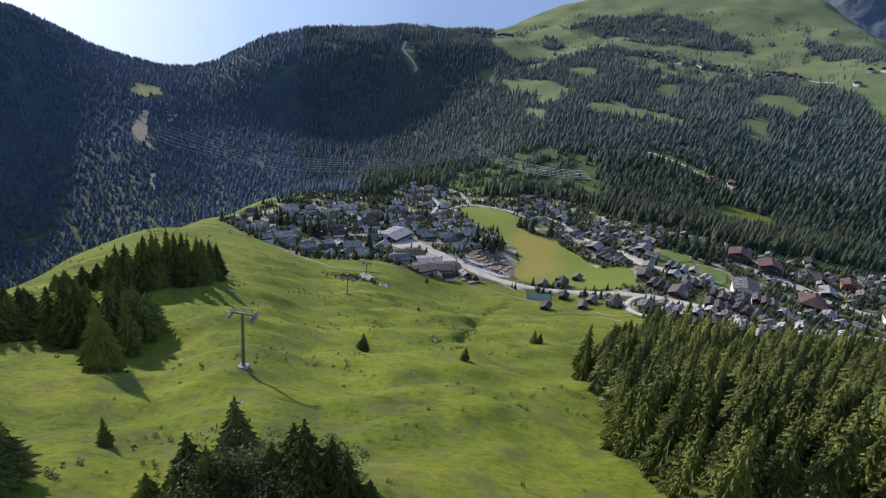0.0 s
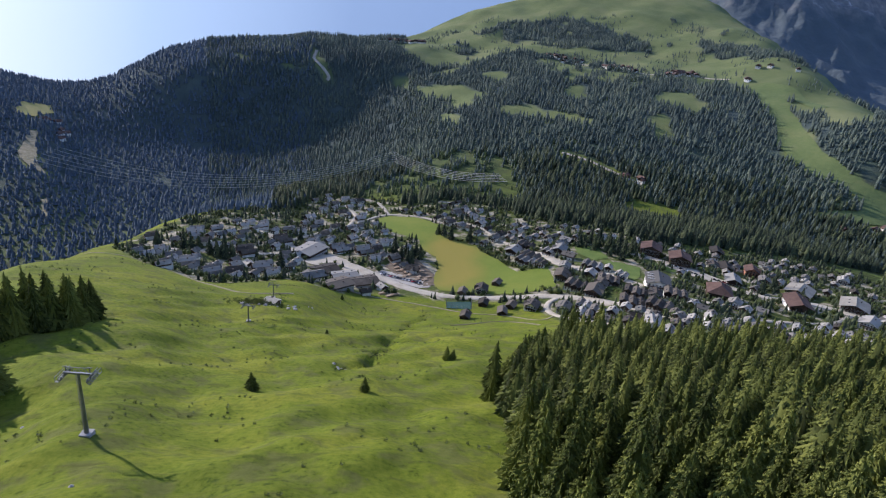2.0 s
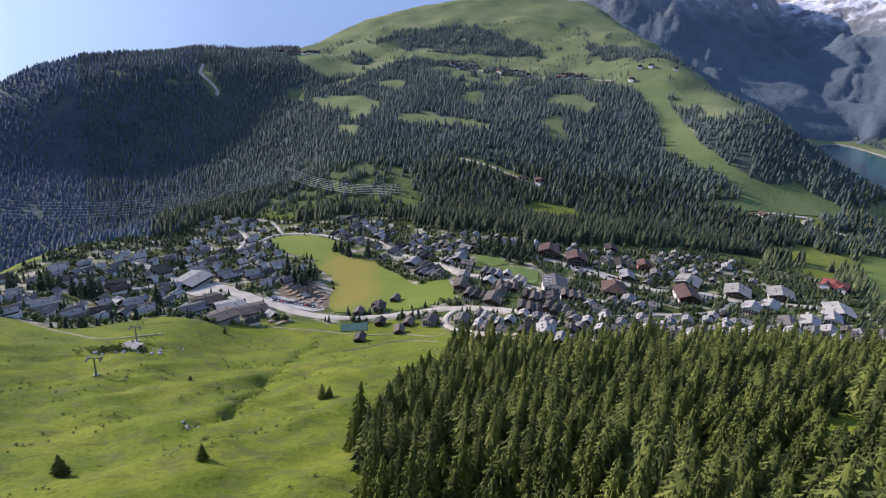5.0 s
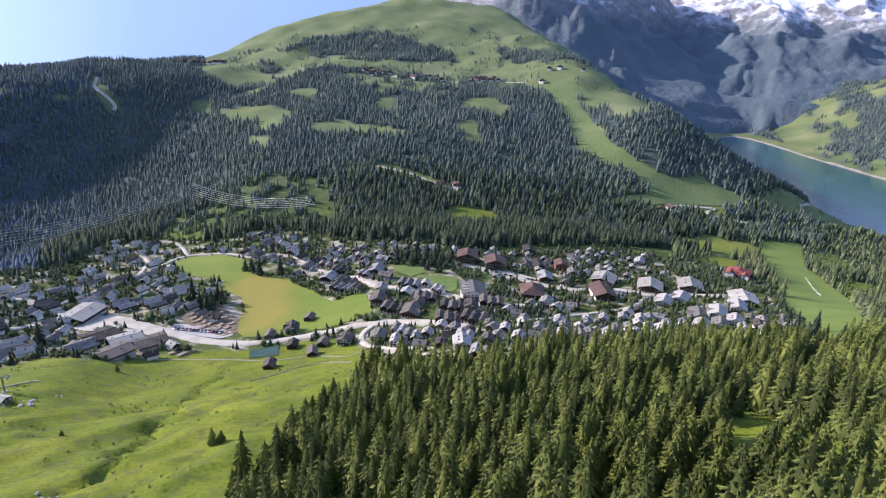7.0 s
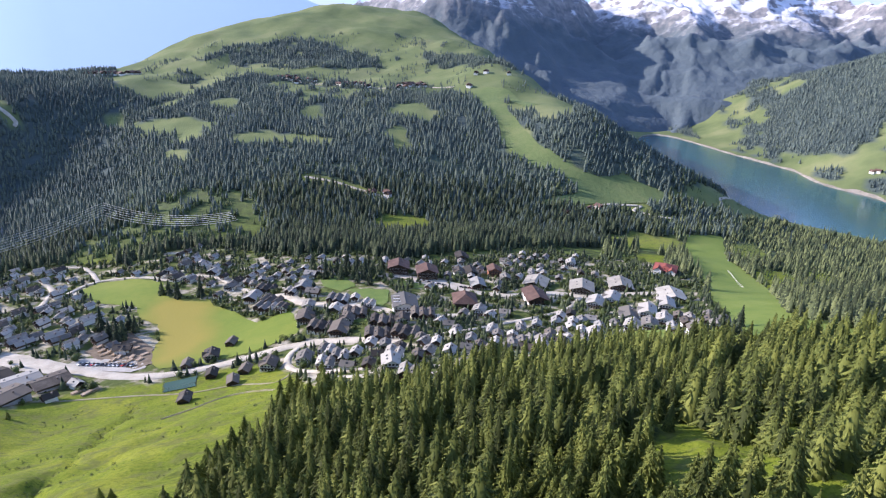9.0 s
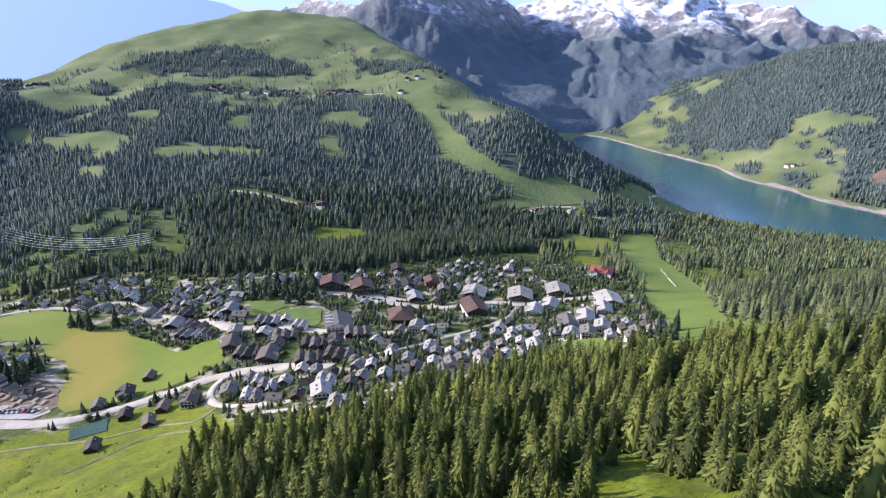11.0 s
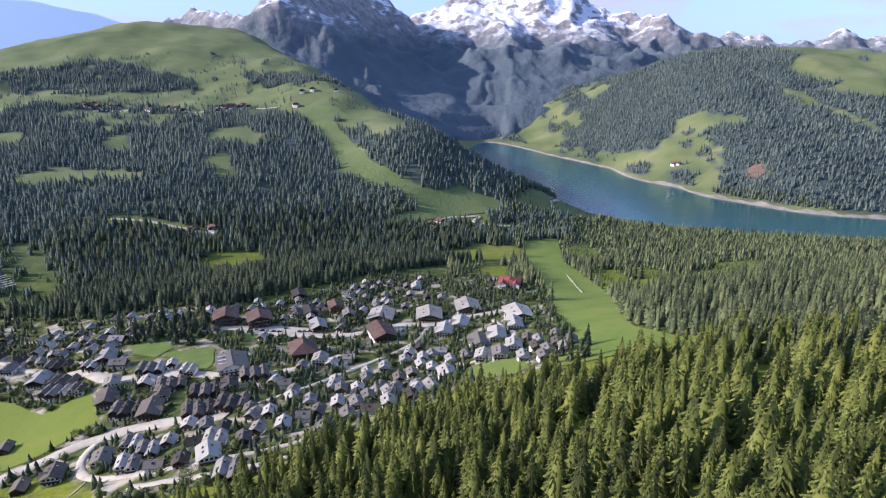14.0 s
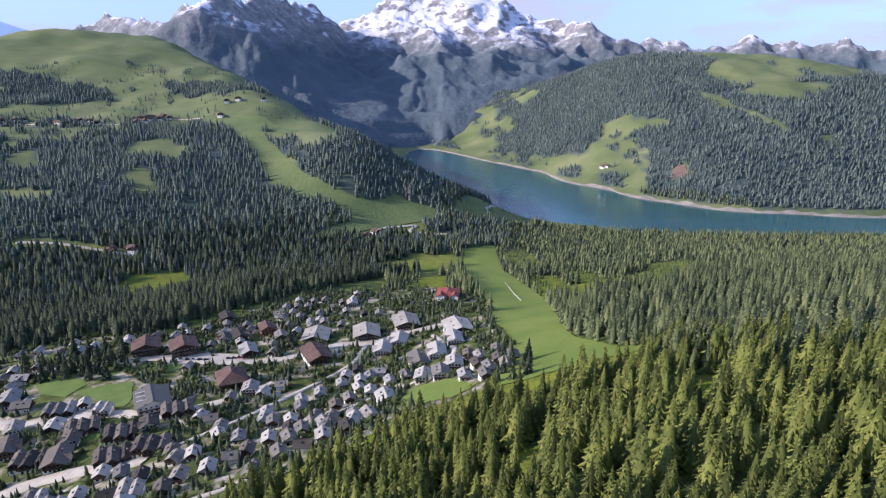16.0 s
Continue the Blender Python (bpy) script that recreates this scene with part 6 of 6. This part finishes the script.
for text, count, wide in (("521,1875 575,1815", 17, 24), ("624,1700 690,1622", 11, 16), ("740,1560 830,1590", 18, 20), ("-5,2215 131,2190", 22, 34), ("-745,1470 -690,1400", 7, 30), ("440,1002 470,975", 4, 6),
                          ("850,1452 890,1430", 2, 8), ("940,1505 1040,1440", 3, 12), ("700,815 790,800", 3, 8), ("1824,888 1816,876", 2, 7)):
    p, q = outline(text)
    for _ in range(count):
        c = p + (q - p) * farm_rng.random() + np.array([farm_rng.uniform(-wide, wide), farm_rng.uniform(-wide, wide)])
        far_house = copy_thing(FARM, pose(c[0], c[1], float(ground(*c)) + 1.2, 0, 0, farm_rng.uniform(-60, 20)))
        far_house.scale = (1, 1, 1.0) if p[1] < 2000 else (1.3, 1.3, 1.3)


# ---- chairlift ----
def lift_pylon(x, y, height, turn, label):
    z = float(ground(x, y))
    pylon = tagged(new("lift_pylon"), label, "pylon", "chairlift pylons")
    pylon.matrix_basis = pose(x, y, z, 0, 0, turn)
    part("footing", box_mesh("footing", (2.2, 2.2, 1.6), CONCRETE, -1.0), pylon)
    v, f = [], []
    for s, r in ((0.4, 0.46), (height, 0.26)):
        v += [(r * math.cos(k * 0.5236), r * math.sin(k * 0.5236), s) for k in range(12)]
    f = [(k, (k + 1) % 12, 12 + (k + 1) % 12, 12 + k) for k in range(12)] + [tuple(range(23, 11, -1))[::-1]]
    part("mast", mesh_of("mast", v, f, STEEL), pylon)
    part("crossarm", box_mesh("crossarm", (5.4, 0.35, 0.4), STEEL, height - 0.3), pylon)
    for side in (-1, 1):
        v, f = [], []
        for k in range(5):
            box_faces(v, f, side * 3.0 - 0.3, side * 3.0 + 0.3, -2.1 + 0.9 * k, -1.7 + 0.9 * k, height - 1.0, height - 0.94)
        for o in (-0.3, 0.3):
            box_faces(v, f, side * 3.0 + o - 0.03, side * 3.0 + o + 0.03, -2.2, 2.2, height - 0.98, height - 0.9)
            for k in range(4):
                box_faces(v, f, side * 3.0 + o - 0.03, side * 3.0 + o + 0.03, -2.1 + 1.4 * k - 0.03, -2.1 + 1.4 * k + 0.03, height - 0.9, height + 0.15)
            box_faces(v, f, side * 3.0 + o - 0.03, side * 3.0 + o + 0.03, -2.2, 2.2, height + 0.12, height + 0.18)
        part("catwalk", mesh_of("catwalk", v, f, STEEL), pylon)
    v, f = [], []
    for k in range(8):
        a, b = -2.4 + 0.6 * k, -1.8 + 0.6 * k
        lo, hi = (0.25, 1.2) if k % 2 else (1.2, 0.25)
        q = len(v)
        v += [(a, -0.05, height + lo - 0.05), (a, -0.05, height + lo + 0.05), (b, -0.05, height + hi + 0.05), (b, -0.05, height + hi - 0.05),
              (a, 0.05, height + lo - 0.05), (a, 0.05, height + lo + 0.05), (b, 0.05, height + hi + 0.05), (b, 0.05, height + hi - 0.05)]
        f += [(q, q + 1, q + 2, q + 3), (q + 7, q + 6, q + 5, q + 4), (q + 1, q + 5, q + 6, q + 2), (q + 4, q, q + 3, q + 7)]
    box_faces(v, f, -2.4, 2.4, -0.05, 0.05, height + 1.18, height + 1.28)
    part("lattice_truss", mesh_of("lattice_truss", v, f, STEEL), pylon)
    for side in (-1, 1):
        v, f = [], []
        box_faces(v, f, side * 2.5 - 0.15, side * 2.5 + 0.15, -1.9, 1.9, height - 0.75, height - 0.45)
        battery = part("roller_battery", mesh_of("roller_battery", v, f, STEEL), pylon)
        for k in range(4):
            v, f = [], []
            yk = -1.5 + k
            v = [(side * 2.5 + o, yk + 0.26 * math.cos(a * 0.785), height - 0.35 + 0.26 * math.sin(a * 0.785)) for o in (-0.08, 0.08) for a in range(8)]
            f = [(a, (a + 1) % 8, 8 + (a + 1) % 8, 8 + a) for a in range(8)] + [tuple(range(7, -1, -1)), tuple(range(8, 16))]
            part("sheave", mesh_of("sheave", v, f, STEEL), battery)
        v, f = [], []
        box_faces(v, f, side * 2.3 - 0.06, side * 2.3 + 0.06, -0.06, 0.06, height + 0.2, height + 1.4)
        box_faces(v, f, side * 2.3 - 0.5, side * 2.3 + 0.5, -0.06, 0.06, height + 1.3, height + 1.42)
        part("lifting_frame", mesh_of("lifting_frame", v, f, STEEL), pylon)
    v, f = [], []
    for k in range(int(height / 0.6)):
        box_faces(v, f, -0.2, 0.2, -0.60, -0.53, 0.9 + k * 0.6, 0.94 + k * 0.6)
    for s in (-0.2, 0.2):
        box_faces(v, f, s - 0.03, s + 0.03, -0.61, -0.55, 0.8, height - 0.2)
    part("ladder", mesh_of("ladder", v, f, STEEL), pylon)
    return pylon


lift_pylon(-44, 118, 15, -3, "grey steel chairlift pylon with crossarm on the meadow")
lift_pylon(-50, 293, 9, -3, "distant grey steel chairlift pylon")
lift_pylon(-50, 365, 9, -3, "distant grey steel chairlift pylon beside the old building site")
lift_pylon(852, 662, 13, 52, "grey steel lift pylon at the top of the ski piste")
lift_pylon(765, 527, 12, 52, "grey steel lift pylon at the edge of the ski piste")


# ---- power line across the valley ----
def span(a, b, sag, radius, steps=26):
    v, f = [], []
    a, b = Vector(a), Vector(b)
    for i in range(steps + 1):
        s = i / steps
        p = a.lerp(b, s) - Vector((0, 0, 4 * sag * s * (1 - s)))
        for k in range(3):
            v.append((p.x + radius * math.cos(k * 2.094) * 0.7, p.y + radius * math.cos(k * 2.094) * 0.7, p.z + radius * math.sin(k * 2.094)))
    for i in range(steps):
        for k in range(3):
            f.append((i * 3 + k, i * 3 + (k + 1) % 3, i * 3 + 3 + (k + 1) % 3, i * 3 + 3 + k))
    return mesh_of("wire", v, f, WIRE)


WIRE = material("bright_aluminium_wire", [(0.55, 0.56, 0.57), (0.66, 0.67, 0.68)], 20, 0.4, 0, None, 0.3)
power_line = tagged(new("power_line"), "sagging bright aluminium power line wires over the valley", "power line")
for k in range(6):
    o = k * 18.0
    part("wire", span((-483, 890 + o, -36 - k), (36, 955 + o, -13 - k), 44, 0.2), power_line)
    part("wire", span((36, 955 + o, -13 - k), (178, 748 + o * 0.6, 24 - k), 11, 0.2), power_line)


# ---- small things ----
def car_kind(name, tone):
    paint = material("car_paint_" + name, [tone, tuple(min(1, c * 1.15) for c in tone)], 3, 0.3)
    car = tagged(new("car"), name + " parked car beside the village road", "car", "parked cars")
    side = [(-2.1, 0.35), (-2.15, 0.75), (-1.2, 0.92), (-0.75, 1.0), (1.2, 1.0), (2.0, 0.88), (2.1, 0.35)]
    v = [(x, y, z) for y in (-0.85, 0.85) for x, z in side]
    n = len(side)
    f = [tuple(range(n)), tuple(range(2 * n - 1, n - 1, -1))] + [(k, n + k, n + (k + 1) % n, (k + 1) % n) for k in range(n)]
    part("body", mesh_of("body", v, f, paint), car)
    top = [(-0.8, 0.98), (-0.25, 1.45), (1.1, 1.47), (1.75, 0.98)]
    v = [(x, y * (0.82 if z < 1.2 else 0.68), z) for y in (-1, 1) for x, z in top]
    f = [(0, 1, 2, 3), (7, 6, 5, 4)] + [(k, 4 + k, 4 + (k + 1) % 4, (k + 1) % 4) for k in range(4)]
    part("cabin", mesh_of("cabin", v, f, GLASS), car)
    wheel = [(0.33 * math.cos(a * 0.785), y, 0.33 + 0.33 * math.sin(a * 0.785)) for y in (-0.1, 0.1) for a in range(8)]
    me = mesh_of("wheel", wheel, [(a, (a + 1) % 8, 8 + (a + 1) % 8, 8 + a) for a in range(8)] + [tuple(range(7, -1, -1)), tuple(range(8, 16))], GLASS)
    for x in (-1.3, 1.3):
        for y in (-0.8, 0.8):
            part("wheel", me, car, "", pose(x, y, 0))
    car.matrix_basis = pose(0, 0, -400)
    return car


CARS = [car_kind("white", (0.7, 0.7, 0.7)), car_kind("dark", (0.03, 0.03, 0.035)), car_kind("silver", (0.4, 0.41, 0.42)), car_kind("red", (0.35, 0.03, 0.03))]
car_rng = random.Random(5)
lots = [(22 + 2.9 * k, 530 - 1.75 * k, 35) for k in range(13)] + [(320 + 3 * k, 556 - 4.6 * k, 150) for k in range(6)] + [(348 + 3.2 * k, 520 - 3 * k, 140) for k in range(4)] + [(230 + 2.9 * k, 436 - 2 * k, 60) for k in range(3)]
placed = 0
for x, y, turn in lots:
    z = float(ground(x, y)) + 0.8
    k = car_rng.choice((0, 1, 1, 2, 2, 3))
    m = pose(x, y, z, 0, 0, turn + car_rng.uniform(-5, 5))
    if placed < 4:
        CARS[placed].matrix_basis = m
    else:
        copy_thing(CARS[k], m)
    placed += 1

drape("gravel_lot", outline("12,534 20,545 62,522 66,500 56,497 30,515"), GRAVEL, 0.45, 6, "pale gravel parking strip beside the road", "car park")
court = drape("sports_court", outline("76,459 97,458 94,437 74,440"), COURT, 0.5, 5, "teal green sports court with wire fence", "sports court")


def fence(name, line, height, gap, label, mat, rails):
    whole = tagged(new(name), label, "fence")
    post = box_mesh("post", (0.14, 0.14, height + 0.6), mat, -0.6)
    for p, q in zip(line[:-1], line[1:]):
        count = max(1, int(np.hypot(*(q - p)) / gap))
        for i in range(count):
            c = p + (q - p) * i / count
            part("post", post, whole, "", pose(c[0], c[1], float(ground(*c)) + 0.5))
        for r in range(rails):
            h = height * (r + 1) / rails
            a, b = (p[0], p[1], float(ground(*p)) + 0.5 + h), (q[0], q[1], float(ground(*q)) + 0.5 + h)
            me = span(a, b, 0, 0.06, 3)
            me.materials[0] = mat
            part("rail", me, whole)
    return whole


fence("court_fence", outline("76,459 97,458 94,437 74,440 76,459"), 3.2, 4, "tall grey wire fence round the sports court", STEEL, 3)
fence("piste_fence", outline("680,468 664,452 648,437 635,425 610,400"), 2.2, 5, "white snow fence along the edge of the piste", PLASTER, 4)
fence("field_fence", outline("182,481 165,478 134,476 106,482"), 1.1, 5, "low wooden fence along the hay field", TIMBER, 2)


def lumber(x, y, turn, seed):
    """A stack of sawn boards on bearers."""
    g = random.Random(seed)
    stack = tagged(new("timber_stack"), "stack of pale sawn timber beside the road", "timber", "timber stacks")
    stack.matrix_basis = pose(x, y, float(ground(x, y)) + 0.3, 0, 0, turn)
    for level in range(3):
        for k in range(4):
            v, f = [], []
            box_faces(v, f, -3 + g.uniform(-0.3, 0.3), 3 + g.uniform(-0.3, 0.3), k * 0.7 - 1.4, k * 0.7 - 0.8, level * 0.45, level * 0.45 + 0.4)
            part("board", mesh_of("board", v, f, BOARDS), stack)


SITE_SOIL = material("timber_yard_soil", [(0.085, 0.066, 0.042), (0.15, 0.115, 0.075), (0.25, 0.20, 0.14)], 6, 0.95, 0.4, 0.6)
BOARDS = material("sawn_boards", [(0.30, 0.22, 0.14), (0.42, 0.32, 0.22)], 2, 0.85, 0.2, 0.2, 0, 0, 0.6)
drape("site_ground", outline("24,556 40,592 58,585 72,540 70,508 60,500 42,518"), SITE_SOIL, 0.45, 6, "brown bare ground of the timber yard", "yard")
yard_rng = random.Random(14)
yard = [(yard_rng.uniform(30, 68), yard_rng.uniform(508, 586), yard_rng.uniform(10, 80)) for _ in range(16)]
yard = [(x, y, t) for x, y, t in yard if inside(outline("28,556 42,588 56,580 68,540 66,514 44,524"), np.array([x]), np.array([y]))[0]]
for k, (x, y, turn) in enumerate(((22, 476, 30), (28, 470, 35), (33, 474, 25), (40, 546, 60), (45, 540, 50), (48, 533, 65), (36, 552, 40), (52, 545, 30), (57, 528, 55), (62, 520, 50), *yard)):
    lumber(x, y, turn, k)


# the old building site on the meadow
def boulder(x, y, size, seed, mat, label, group, name="boulder"):
    g = random.Random(seed)
    bm = bmesh.new()
    bmesh.ops.create_icosphere(bm, subdivisions=2, radius=size)
    for v in bm.verts:
        v.co *= 0.75 + 0.45 * noise.noise(v.co * (1.4 / size) + Vector((seed, 0, 0))) + g.uniform(0, 0.08)
        v.co.z *= 0.6
    me = bpy.data.meshes.new(name)
    bm.to_mesh(me)
    bm.free()
    me.materials.append(mat)
    ob = tagged(new(name, me), label, "rock", group)
    ob.matrix_basis = pose(x, y, float(ground(x, y)) + size * 0.15, 0, 0, seed * 40)
    return ob


STONE = material("grey_stone", [(0.20, 0.19, 0.18), (0.34, 0.33, 0.31), (0.46, 0.45, 0.43)], 1.5, 0.9, 0.5, 0.3)
site_rng = random.Random(8)
for k in range(26):
    boulder(-52 + site_rng.uniform(-16, 20), 342 + site_rng.uniform(-7, 8), site_rng.uniform(0.5, 1.7), k, STONE, "grey boulder in the rubble of the old building site", "rubble boulders")
for k, (x, y) in enumerate(((1, 213), (2.5, 214), (-0.5, 215.5), (4, 216.5), (1.5, 211), (-27, 360), (-25, 362), (-24.5, 359), (-36, 96), (-68, 136))):
    boulder(x, y, 0.9 - 0.04 * k, 40 + k, STONE, "pale boulder lying in the meadow grass", "meadow boulders")
shed = house_kind("shed", "low shed with pale roof on the old building site", 6, 8, 2.4, 1.0, ROOF_PALE, CONCRETE, TIMBER, 1, 2, 0.5, "shed", False, "", False)
shed.matrix_basis = pose(-47, 345, float(ground(-47, 345)) + 0.3, 0, 0, 60)


# shrubs and tufts of the meadow
def shrub_template(seed):
    g = random.Random(seed)
    v, f = [], []
    for _ in range(26):
        a, q = g.uniform(0, 6.283), g.uniform(0.05, 0.5)
        c = Vector((q * math.cos(a), q * math.sin(a), g.uniform(0.1, 0.9)))
        b = len(v)
        for _ in range(3):
            v.append(tuple(c + Vector((g.uniform(-0.28, 0.28), g.uniform(-0.28, 0.28), g.uniform(-0.25, 0.25)))))
        f.append((b, b + 1, b + 2))
    return v, f


sx, sy = rng.uniform(-230, 130, 9000), rng.uniform(55, 460, 9000)
thick = waves(sx, sy, 60, 6) + 0.7 * waves(sx, sy, 23, 8) + 0.5 * waves(sx, sy, 9, 3)
ok = (thick > 0.5) & ~wooded(sx, sy) & ~inside(VILLAGE, sx, sy)
forest_stuff("meadow_shrubs", "low dark juniper and blueberry shrubs in the meadow", sx[ok], sy[ok], rng.uniform(0.35, 1.35, ok.sum()), shrub_template(2), LEAVES, rng)
bx = np.interp(np.linspace(207, 428, 420), CREEK[:, 1], CREEK[:, 0])
by = np.linspace(207, 428, 420)
bx = bx + 2.2 * np.sin(by / 7.0) + 1.2 * np.sin(by / 2.9) + rng.normal(0, 1.8, 420)
forest_stuff("creek_shrubs", "dark shrubs along the small creek", bx, by, rng.uniform(0.35, 1.1, 420), shrub_template(5), LEAVES, rng)
qx, qy = -55 + rng.normal(0, 9, 120), 343 + rng.normal(0, 4, 120)
forest_stuff("site_shrubs", "dark scrub round the old building site", qx, qy, rng.uniform(1.0, 3.2, 120), shrub_template(7), LEAVES, rng)
